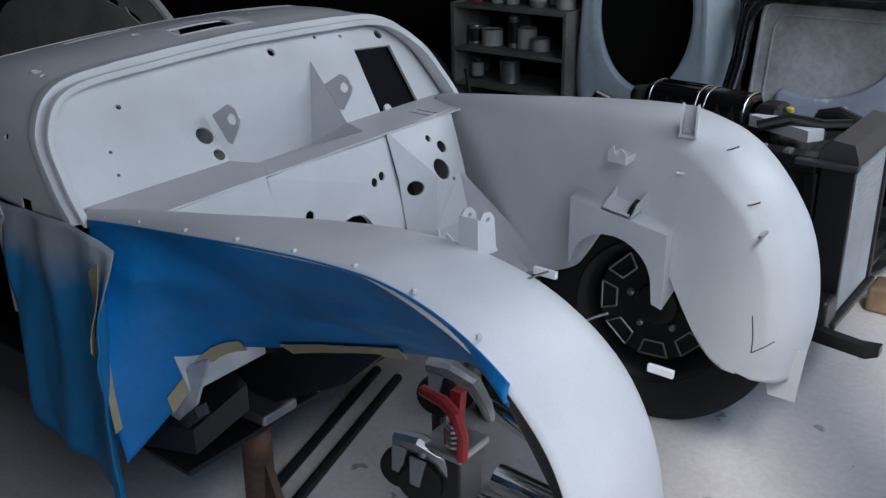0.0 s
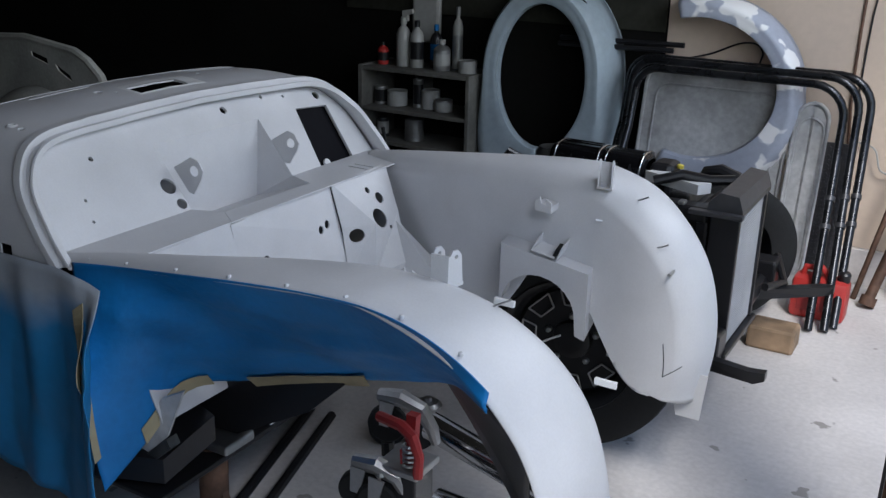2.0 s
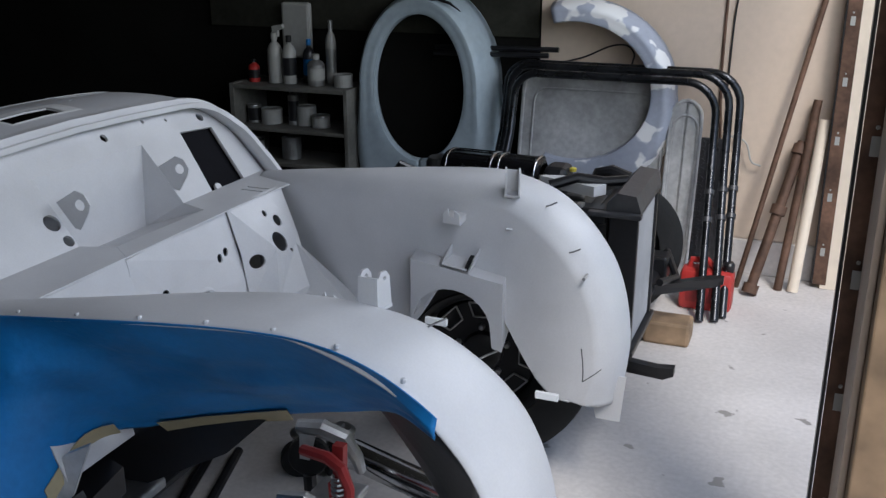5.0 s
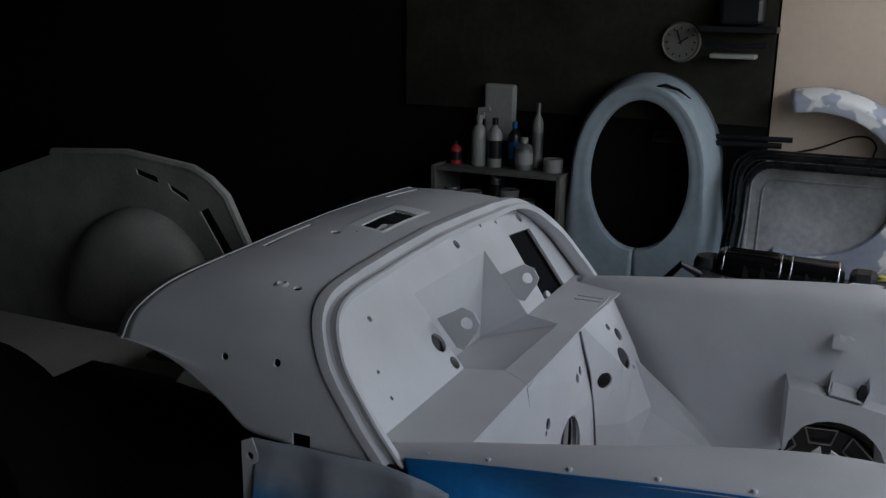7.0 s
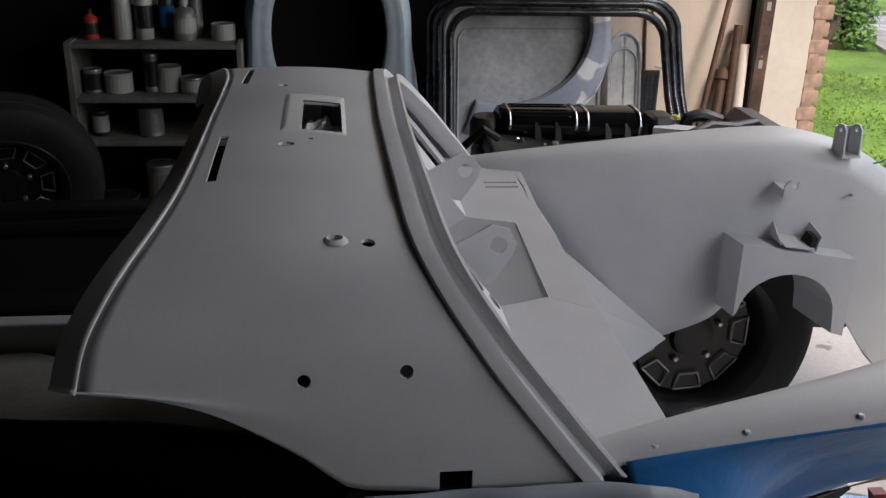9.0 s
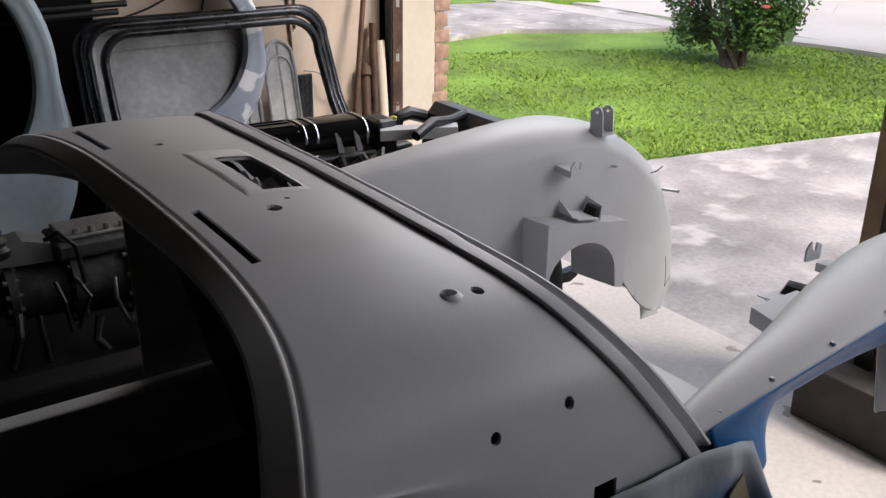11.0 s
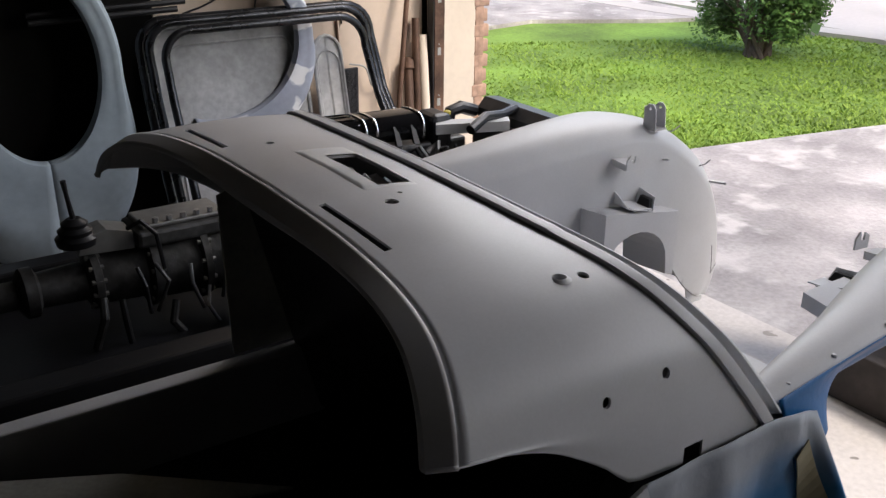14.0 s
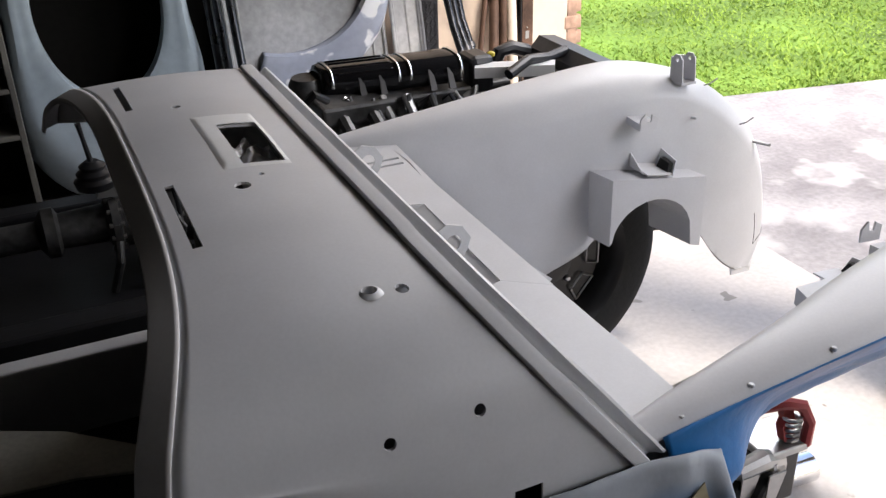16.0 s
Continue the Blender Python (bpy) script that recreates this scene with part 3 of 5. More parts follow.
def make_wing(side):
    ob = part("inner_wing", grid_bm(lambda s, w: wing_point(s, w, side), 90, 34), PRIMER, CAR, "smooth primed inner wing panel", True)
    thicken(ob, 0.004, 0)
    # box over the suspension opening, with its arched cut-out
    pts = [(0.556, 0.545), (0.556, 0.706), (0.800, 0.674), (0.800, 0.498), (0.774, 0.505)]
    for k in range(13):
        a = math.radians(k * 15 * 0.97)
        pts.append((0.666 + 0.104 * math.cos(a), 0.545 + 0.096 * math.sin(a)))
    if side < 0:
        pts = [(0.556, 0.69), (0.556, 0.722), (0.800, 0.712), (0.800, 0.69)]
    part("suspension_box", poly_bm([(x, side * ((0.296 if side > 0 else 0.258) - 0.05 * (x - 0.556)), z) for x, z in pts], (-0.024, side * (0.13 if side > 0 else 0.09), 0)), PRIMER, CAR, "folded box with an arched opening")
    # open tray bracket on the box, with a rubber pad in it
    tray = thing_part("tray_bracket", [(0.642, 0.290, 0.702), (0.706, 0.288, 0.694), (0.700, 0.375, 0.700), (0.645, 0.375, 0.708)], (0, 0, 0.003), side)
    for name, q, d, m in (("tray_wall", [(0.640, 0.300, 0.703), (0.644, 0.372, 0.742), (0.642, 0.378, 0.706)], (-0.003, 0, 0), PRIMER),
                          ("tray_wall", [(0.709, 0.290, 0.690), (0.720, 0.296, 0.722), (0.717, 0.372, 0.738), (0.704, 0.376, 0.696)], (0.003, 0, 0), PRIMER),
                          ("tray_wall", [(0.644, 0.372, 0.705), (0.704, 0.372, 0.698), (0.716, 0.372, 0.737), (0.646, 0.374, 0.742)], (0, 0.003, 0), PRIMER),
                          ("rubber_pad", [(0.706, 0.294, 0.692), (0.715, 0.300, 0.717), (0.712, 0.330, 0.722), (0.702, 0.332, 0.696)], (-0.010, 0, 0), RUBBER)):
        part(name, poly_bm([(x, side * inboard(y, side), z) for x, y, z in q], (d[0], side * d[1], d[2])), m, tray)
    # bonnet catch: two ears standing on a folded foot
    for dx in (0.0, 0.034):
        tab = [(0.0, 0.868), (0.0, 0.922), (0.008, 0.934), (0.020, 0.934), (0.028, 0.924), (0.032, 0.868)]
        o = part("bonnet_tab", poly_bm([(0.764 + dx + 0.30 * k, side * (0.398 - 1.0 * k), z) for k, z in tab], (0.004, side * 0.002, 0)), PRIMER, CAR)
        cut(o, lathe_bm([(0, -0.03), (0.004, -0.03), (0.004, 0.03), (0, 0.03)], "x", 10, None, (0.772 + dx, side * 0.384, 0.922)))
    foot_pts = [(0.762, 0.404, 0.866), (0.804, 0.404, 0.866), (0.812, 0.366, 0.866), (0.772, 0.366, 0.866)]
    part("tab_foot", poly_bm([(x, side * y, z) for x, y, z in foot_pts], (0, 0, 0.006)), PRIMER, CAR)
    part("tab_web", poly_bm([(0.766, side * 0.400, 0.868), (0.802, side * 0.400, 0.868), (0.802, side * 0.400, 0.926), (0.766, side * 0.400, 0.926)], (0, side * 0.003, 0)), PRIMER, CAR)
    # notched clip below it: an upright with a slot, on an arm to the panel
    near = 0.0 if side > 0 else 0.02
    clip = [(0.634, 0.800), (0.634, 0.824), (0.646, 0.836), (0.650, 0.819), (0.661, 0.816), (0.663, 0.832), (0.677, 0.824), (0.677, 0.797)]
    arm = part("clip", poly_bm([(x, side * (0.318 - near), z + 0.4 * near) for x, z in clip], (0, side * 0.004, 0)), PRIMER, CAR)
    part("clip_arm", poly_bm([(0.634, side * 0.322, 0.798), (0.677, side * 0.322, 0.796), (0.677, side * 0.415, 0.802), (0.634, side * 0.415, 0.804)], (0, 0, 0.016)), PRIMER, arm)
    part("stud", tube_bm([(0.985, side * 0.36, 0.70), (0.99, side * 0.30, 0.708)], 0.004, 8), BARE, CAR)
    part("stud", tube_bm([(0.80, side * 0.36, 0.79), (0.79, side * 0.325, 0.80)], 0.003, 8), PRIMER, CAR)
    if side > 0:
        for line in ([(0.84 + 0.008 * k, 0.62) for k in range(9)], [(0.904, 0.62 - 0.02 * k) for k in range(9)]):
            part("scribed_edge", tube_bm([wing_point(p, q, side) + Vector((0.001, -0.001, 0)) for p, q in line], 0.0016, 6), DARKTIN, CAR)
    ext = [(0.985, 0.43), (1.085, 0.43), (1.075, 0.305), (1.015, 0.305)]
    part("tip_tab", poly_bm([(x, side * 0.40, z) for x, z in ext], (0, side * 0.004, 0)), PRIMER, CAR)
    if side < 0:
        for x, z in ((1.06, 0.725), (0.86, 0.83)):
            part("edge_pin", box_bm(x, x + 0.04, side * 0.335 - 0.004, side * 0.335 + 0.004, z, z + 0.012, 0.001), PRIMER_PALE, CAR, "short pale pin")
    for p, q in ((0.70, 0.46), (0.62, 0.36)):
        o = wing_point(p, q, side)
        part("wire_stub", tube_bm([o, o + Vector((0.012, -0.010 * side, 0.006)), o + Vector((0.030, -0.012 * side, 0.016))], 0.002, 6), BARE, CAR)


for sd in (-1, 1):
    make_wing(sd)
# Added black sheet that stands in for the wing's dark inside.
def dark_inset(u, v):
    x = 0.84 + 0.18 * u
    top = interp([(c[1], c[2]) for c in CROWN], min(x, 1.10)) - 0.04
    return Vector((x - 0.05 * v, -0.50 + 0.12 * v, top - 0.06 - 0.10 * v - 0.16 * u * v))


thicken(part("dark_inset_sheet", grid_bm(dark_inset, 16, 4), BLACK, CAR, "added black sheet for the dark inside of the wing's front edge", True), 0.003, 0)
for k, x in enumerate((0.076, 0.18, 0.311, 0.443, 0.575, 0.70, 0.81, 0.92)):
    z = interp([(c[1], c[2]) for c in CROWN], x)
    part("bolt", lathe_bm([(0, 0.0015), (0.003, 0.0015), (0.0042, 0.0), (0.0045, -0.006)], "z", 10, None, (x, -0.566, z - 0.004)), PRIMER, CAR, "small flange bolt")

# ---- masking paper on the near side ----


HEM = [(0.04, 0.150, -0.650, 0.360), (0.12, 0.155, -0.54, 0.42), (0.20, 0.162, -0.415, 0.497), (0.30, 0.242, -0.322, 0.497), (0.46, 0.40, -0.302, 0.540), (0.62, 0.556, -0.300, 0.576), (0.78, 0.73, -0.38, 0.655), (0.90, 0.875, -0.49, 0.735), (0.98, 0.972, -0.57, 0.750)]


def paper_front(u, v):
    """Paper stuck under the wing flange and tucked in to its hem inside the arch."""
    x = 0.04 + 0.94 * u
    top = Vector((x, -0.581, interp([(c[1], c[2]) for c in CROWN], x) - 0.008 - 0.03 * max(0, x - 0.8)))
    hem = Vector(interp(HEM, x))
    p = top.lerp(hem, v)
    free = min(1, v * 4) * min(1, (1 - v) * 5 + 0.35)
    def crease(line, width, middle, reach):
        return max(0, 1 - abs(v - line) / width) * max(0, 1 - abs(x - middle) / reach)
    out = 0.040 * crease(0.10 + 1.25 * (x - 0.06), 0.22, 0.16, 0.17) + 0.014 * crease(0.62 - 0.3 * (x - 0.3), 0.14, 0.45, 0.3)
    out += 0.012 * crease(0.40 + 0.2 * (x - 0.5), 0.10, 0.62, 0.22) - 0.014 * crease(0.25 + 0.3 * (x - 0.3), 0.2, 0.42, 0.25)
    out += 0.016 * noise.noise((x * 4 - v * 2, v * 1.8, 9)) + 0.004 * noise.noise((x * 12 + v * 5, v * 5, 4)) + 0.015 * math.sin(math.pi * v)
    return p + Vector((0.1, -0.75, -0.5)) * out * free


ob = part("masking_paper", grid_bm(paper_front, 110, 40), BLUE, None, "", True)
thicken(ob, 0.002)
tagged(ob, "crumpled blue masking paper hanging from the wing flange", "masking paper")


def paper_side(u, v):
    """Sheet over the door post, its end turned outward where it meets the front paper."""
    k = min(1.0, v / 0.38)
    turn = max(0.0, (u - 0.66) / 0.34)
    x = -0.24 + 0.46 * min(u, 0.66) + (0.060 + 0.030 * k) * turn
    y = -0.600 + 0.012 * turn * (1 - k) - 0.070 * k * turn
    low = interp([(0, 0.30), (0.4, 0.27), (0.66, 0.21), (0.85, 0.20), (1, 0.27)], u)
    top = interp([(0, 0.80), (0.5, 0.805), (0.66, 0.798), (0.85, 0.786), (1, 0.775)], u)
    f = 0.006 * math.sin(u * 21 + v * 1.5) + 0.008 * noise.noise((u * 8, v * 2.5, 7)) + 0.016 * (abs(noise.noise((u * 5 + v * 2, v * 3, 17))) - 0.2)
    f *= min(1, v * 4 + 0.15)
    return Vector((x - 0.7 * f * turn, y - f - 0.015 * v, top + (low - top) * v))


ob = part("masking_paper", grid_bm(paper_side, 70, 30), BLUE_SPRAYED, None, "", True)
thicken(ob, 0.002)
tagged(ob, "blue masking sheet with grey overspray hanging over the door post", "masking paper")


def strip(name, pts, mat, label, out=(0, -0.003, 0)):
    """A stuck-down length of tape: a thin bent sheet through pairs of edge points."""
    bm = bmesh.new()
    a = [(bm.verts.new(p), bm.verts.new(q)) for p, q in pts]
    for (p, q), (r, t) in zip(a, a[1:]):
        bm.faces.new((p, q, t, r))
    ob = thicken(part(name, bm, mat, None), 0.002, 0)
    return tagged(ob, label, "tape")


def on_paper(fn, u, v, out=(0, -0.006, 0)):
    return fn(u, v) + Vector(out)


hem_out = (0.004, -0.005, -0.004)
strip("masking_tape", [(on_paper(paper_front, u, 0.90, hem_out), on_paper(paper_front, u, 1.0, hem_out)) for u in [0.09 + 0.016 * k for k in range(9)]], TAPE, "tan masking tape along the edge of the paper")
strip("masking_tape", [(on_paper(paper_front, u, 0.91, hem_out), on_paper(paper_front, u, 1.04, hem_out)) for u in [0.30 + 0.02 * k for k in range(17)]], TAPE, "tan masking tape along the wheel opening")
strip("masking_tape", [(on_paper(paper_side, 0.70 + 0.10 * k, 0.12 + 0.30 * k, (-0.010, -0.005, 0.002)), on_paper(paper_side, 0.84 + 0.13 * k, 0.07 + 0.27 * k, (-0.010, -0.005, 0.002))) for k in [i / 12 for i in range(13)]], TAPE, "tan masking tape patch on the hanging sheet")
strip("masking_tape", [(on_paper(paper_front, 0.0, 0.50 + 0.35 * k), on_paper(paper_front, 0.014, 0.50 + 0.35 * k)) for k in [i / 8 for i in range(9)]], TAPE, "narrow tan tape along the seam of the paper")


# ---- rolling chassis behind the body ----
CH = thing("rolling_chassis", "black vintage car chassis with engine and wheels on the floor", "chassis", pose(0, 0, 0))
for y in (0.9, 1.65):
    part("chassis_rail", box_bm(-1.6, 1.0, y - 0.045, y + 0.045, 0.24, 0.34, 0.01), BLACK, CH)

# black sheet added over the floor where the chassis throws shade
part("chassis_shade_sheet", box_bm(-1.7, 0.30, 0.74, 1.74, 0.222, 0.238, 0.004), BLACK, CH, "added black sheet standing in for shade under the chassis")


def wheel(x, y, side, parent, at=None):
    """A tyre on a slotted steel wheel; side says which way its face looks along y."""
    at = at or pose(x, y, 0.325)
    p = [(0.19, -0.080), (0.225, -0.088), (0.27, -0.092), (0.298, -0.086), (0.316, -0.072), (0.322, -0.052), (0.322, -0.034), (0.315, -0.030), (0.315, -0.022), (0.324, -0.018), (0.324, -0.004), (0.316, 0.0), (0.324, 0.004), (0.324, 0.018), (0.315, 0.022), (0.315, 0.030), (0.322, 0.034), (0.322, 0.052), (0.316, 0.072), (0.298, 0.086), (0.27, 0.092), (0.225, 0.088), (0.19, 0.080)]
    turn = at @ pose(0, 0, 0, -90 * side)
    w = part("wheel", lathe_bm(p, "z", 56, None, m=turn), RUBBER, parent, "black treaded tyre on a slotted wheel", True)
    q = [(0.0, 0.035), (0.03, 0.04), (0.055, 0.035), (0.06, 0.02), (0.10, 0.022), (0.155, 0.030), (0.166, 0.02), (0.172, 0.06), (0.188, 0.082), (0.200, 0.088), (0.204, 0.082), (0.192, 0.07), (0.19, -0.07)]
    rim = part("rim", lathe_bm(q, "z", 48, None, m=turn), RIM, w, "black steel wheel", True)
    for k in range(8):
        a = math.radians(45 * k)
        m = turn @ pose(0, 0, 0.0285, 0, 0, 45 * k)
        pts = [(0.108, -0.026), (0.150, -0.040), (0.150, 0.040), (0.108, 0.026)]
        frame_bm = bmesh.new()
        for (x0, y0), (x1, y1) in zip(pts, pts[1:] + pts[:1]):
            tube_bm([m @ Vector((x0, y0, 0.004)), m @ Vector((x1, y1, 0.004))], 0.0028, 6, frame_bm)
        # bright bars stand in for light caught on the slot edges
        part("lit_slot_edge", frame_bm, BARE, rim, "bright bar standing in for the lit edge of a wheel slot")
    for k in range(5):
        m = turn @ pose(0, 0, 0, 0, 0, 72 * k + 20) @ pose(0.075, 0, 0.02)
        part("lug_nut", lathe_bm([(0.010, 0), (0.010, 0.012), (0.006, 0.016), (0, 0.016)], "z", 6, None, m=m), BARE, rim)
    return w


wheel(0, 0, -1, CH, pose(0.622, 0.675, 0.318, 0, 0, 8))
wheel(0, 0, 1, CH, pose(0.76, 1.84, 0.275, 0, 0, 38) @ Matrix.Scale(0.85, 4))


def make_engine():
    part("radiator_tank", poly_bm([(0.905, 0.93, 0.685), (1.005, 0.93, 0.685), (1.005, 0.93, 0.70), (0.99, 0.93, 0.742), (0.935, 0.93, 0.748), (0.905, 0.93, 0.715)], (0.0, 0.36, 0)), DARKTIN, CH, "dark grey radiator top tank")
    part("radiator_side", box_bm(0.915, 1.0, 0.93, 0.952, 0.26, 0.684, 0.003), BLACK, CH)
    part("radiator_side", box_bm(0.915, 1.0, 1.262, 1.284, 0.26, 0.684, 0.003), BLACK, CH)
    core = part("radiator_core", box_bm(0.93, 0.985, 0.9525, 1.2615, 0.262, 0.682), CORE, CH, "pale finned radiator core")
    for k in range(44):
        z = 0.266 + k * 0.0094
        part("fin", box_bm(0.9852, 0.992, 0.9530, 1.2610, z, z + 0.005), CORE, core)
    part("radiator_bracket", box_bm(0.855, 1.012, 0.900, 0.929, 0.680, 0.694, 0.003), DARKTIN, CH, "folded mounting ear")
    part("radiator_strap", box_bm(0.90, 1.01, 0.918, 1.30, 0.24, 0.259, 0.004), BLACK, CH)
    part("fan_shroud", box_bm(0.62, 0.90, 0.95, 1.02, 0.640, 0.688, 0.008), BLACK, CH, "black shroud bar behind the radiator")
    part("fan_shroud", box_bm(0.86, 0.904, 0.96, 1.26, 0.30, 0.68, 0.01), BLACK, CH)
    for x in (0.67, 0.74, 0.81):
        part("shroud_clip", box_bm(x, x + 0.02, 0.945, 0.98, 0.688, 0.699, 0.003), BARE, CH)
    part("hose", tube_bm([(0.70, 1.05, 0.72), (0.78, 1.08, 0.745), (0.86, 1.10, 0.735), (0.93, 1.12, 0.742)], 0.016, 10), BLACK, CH, "", True)
    part("cap_tray", poly_bm([(0.640, 1.150, 0.690), (0.842, 1.035, 0.700), (0.87, 1.08, 0.700), (0.67, 1.20, 0.690)], (0, 0, 0.032)), WHITEPAINT, CH, "pale sheet tray beside the engine")
    part("engine_block", box_bm(0.16, 0.82, 1.20, 1.46, 0.30, 0.60, 0.02), ENGINE, CH, "oily engine block")
    part("cylinder_head", box_bm(0.18, 0.78, 1.18, 1.44, 0.602, 0.66, 0.01), ENGINE, CH)
    def cover(u, v):
        k = interp([(0, -0.075, 0.0), (0.18, -0.074, 0.035), (0.34, -0.052, 0.066), (0.5, 0.0, 0.073), (0.66, 0.052, 0.066), (0.82, 0.074, 0.035), (1, 0.075, 0.0)], v)
        end = 1 - 0.25 * max(0, abs(u - 0.5) * 2 - 0.94) / 0.06
        x = 0.225 + 0.40 * u
        return Vector((x, 1.385 - 0.36 * (x - 0.225) + k[0] * end, 0.652 + 0.03 * u + k[1] * end))
    rc = part("rocker_cover", grid_bm(cover, 40, 18), BLACKSHINE, CH, "glossy black rocker cover", True)
    thicken(rc, 0.004, 0)
    for u in (0.06, 0.52, 0.60, 0.95):
        band = grid_bm(lambda a, v, u=u: cover(u + 0.022 * a, v) + Vector((0, 0, 0.004)), 2, 18)
        thicken(part("cover_band", band, CHROME, rc, "bright clamp band", True), 0.004, 0)
    for k in range(5):
        rib = grid_bm(lambda a, v, k=k: cover(0.1 + 0.4 * a, 0.28 + 0.11 * k + 0.012 * v) + Vector((0, 0, 0.003)), 12, 2)
        thicken(part("cover_rib", rib, BLACKSHINE, rc, "", True), 0.004, 0)
    for u in (0.24, 0.38, 0.72, 0.85):
        p = cover(u, 0.06)
        part("cover_lug", poly_bm([p + Vector((0, -0.03, -0.02)), p + Vector((0.02, -0.03, -0.02)), p + Vector((0.018, 0.0, 0.035)), p + Vector((0.004, 0.0, 0.035))], (0, 0.012, 0)), BLACK, rc)
    part("end_housing", lathe_bm([(0, -0.06), (0.05, -0.06), (0.058, -0.04), (0.058, 0.0), (0.048, 0.02), (0, 0.022)], "z", 20, None, (0.205, 1.395, 0.675)), ENGINE, CH, "grimy end housing", True)
    part("end_housing", box_bm(0.64, 0.72, 1.17, 1.28, 0.63, 0.745, 0.02), BLACK, CH)
    part("yellow_cap", lathe_bm([(0.011, 0), (0.012, 0.010), (0.007, 0.013), (0, 0.013)], "z", 12, None, (0.73, 1.22, 0.728)), YELLOW, CH, "yellow plastic cap")
    rnd = random.Random(5)
    for k in range(14):
        x = 0.25 + 0.032 * k
        y = 1.27 - 0.36 * (x - 0.225) + rnd.uniform(-0.02, 0.015)
        part("linkage", tube_bm([(x, y, 0.62 + rnd.uniform(0, 0.03)), (x + rnd.uniform(-0.02, 0.04), y - rnd.uniform(0.01, 0.04), 0.655 + rnd.uniform(0, 0.02)), (x + rnd.uniform(0, 0.05), y - 0.05, 0.60)], rnd.choice((0.006, 0.009, 0.014)), 8), rnd.choice((BLACK, ENGINE, BARE)), CH, "", True)
    part("water_outlet", tube_bm([(0.78, 1.3, 0.66), (0.80, 1.3, 0.71), (0.84, 1.3, 0.72), (0.90, 1.3, 0.70)], 0.022, 10), BLACK, CH, "", True)
    for k in range(6):
        x = 0.24 + k * 0.09
        part("manifold", tube_bm([(x, 1.18, 0.62), (x, 1.13, 0.60), (x + 0.02, 1.10, 0.54)], 0.02, 8), ENGINE, CH, "", True)
    part("hose", tube_bm([(0.2, 1.2, 0.68), (0.15, 1.15, 0.72), (0.10, 1.18, 0.66), (0.08, 1.25, 0.5)], 0.012, 8), BLACK, CH, "", True)
    # gearbox with lever, flanges, cover bolts and linkages
    gp = [(0.0, 0.18), (0.14, 0.18), (0.15, 0.16), (0.14, 0.10), (0.115, 0.02), (0.108, -0.10), (0.122, -0.105), (0.122, -0.125), (0.10, -0.13), (0.095, -0.24), (0.112, -0.245), (0.112, -0.27), (0.082, -0.28), (0.075, -0.40), (0.085, -0.405), (0.085, -0.425), (0.055, -0.44), (0.05, -0.56), (0.07, -0.57), (0.07, -0.60), (0.04, -0.62), (0.04, -0.75), (0, -0.76)]
    part("gearbox", lathe_bm(gp, "x", 28, None, (0.0, 1.30, 0.40)), ENGINE, CH, "grimy gearbox casing", True)
    part("gearbox_top", box_bm(-0.30, -0.02, 1.22, 1.38, 0.485, 0.535, 0.012), ENGINE, CH)
    part("gearbox_lid", box_bm(-0.28, -0.04, 1.235, 1.365, 0.5355, 0.55, 0.005), TINM, CH, "dull alloy lid")
    part("remote_housing", poly_bm([(-0.30, 1.26, 0.48), (-0.30, 1.26, 0.53), (-0.37, 1.26, 0.55), (-0.44, 1.26, 0.535), (-0.45, 1.26, 0.49)], (0, 0.09, 0)), TINM, CH, "dull alloy lever housing")
    part("lever_boot", lathe_bm([(0.052, 0), (0.056, 0.02), (0.044, 0.03), (0.047, 0.042), (0.034, 0.052), (0.036, 0.062), (0.018, 0.075), (0, 0.076)], "z", 18, None, (-0.445, 1.29, 0.515)), BLACK, CH, "", True)
    part("gear_lever", tube_bm([(-0.445, 1.29, 0.58), (-0.455, 1.285, 0.66), (-0.46, 1.28, 0.70)], [0.008, 0.006, 0.008], 8), BLACK, CH, "", True)
    rnd = random.Random(9)
    for k in range(7):
        x = -0.28 + 0.04 * k
        part("casing_bolt", lathe_bm([(0.009, 0), (0.009, 0.014), (0, 0.016)], "z", 6, None, (x, 1.243, 0.5505)), BARE, CH)
    for x in (-0.115, -0.257, -0.415):
        for k in range(6):
            a = math.radians(200 + 28 * k)
            r = 0.113 if x > -0.2 else 0.102 if x > -0.3 else 0.078
            part("flange_bolt", tube_bm([(x - 0.02, 1.30 + r * math.sin(a), 0.40 - r * math.cos(a)), (x + 0.02, 1.30 + r * math.sin(a), 0.40 - r * math.cos(a))], 0.007, 6), BARE, CH)
    for k in range(9):
        x = -0.42 + 0.05 * k
        z = 0.40 + rnd.uniform(-0.08, 0.06)
        part("linkage", tube_bm([(x, 1.19, z), (x + rnd.uniform(-0.03, 0.03), 1.165, z - 0.05), (x + rnd.uniform(-0.05, 0.05), 1.18, z - 0.14)], rnd.choice((0.006, 0.009, 0.012)), 8), rnd.choice((ENGINE, BARE, BLACK)), CH, "", True)
    part("selector_cable", tube_bm([(-0.32, 1.24, 0.55), (-0.29, 1.21, 0.575), (-0.26, 1.18, 0.54), (-0.25, 1.17, 0.44)], 0.007, 8), BLACK, CH, "", True)
    part("starter_body", tube_bm([(-0.02, 1.13, 0.36), (0.16, 1.13, 0.36)], 0.045, 14), BLACK, CH, "", True)
    part("prop_shaft", tube_bm([(-0.78, 1.3, 0.40), (-1.7, 1.3, 0.36)], 0.025, 10), BLACK, CH, "", True)
    part("shiny_bar", tube_bm([(-0.85, 1.05, 0.20), (-0.42, 1.02, 0.13)], 0.008, 8), CHROME, CH, "bright bare steel rod")
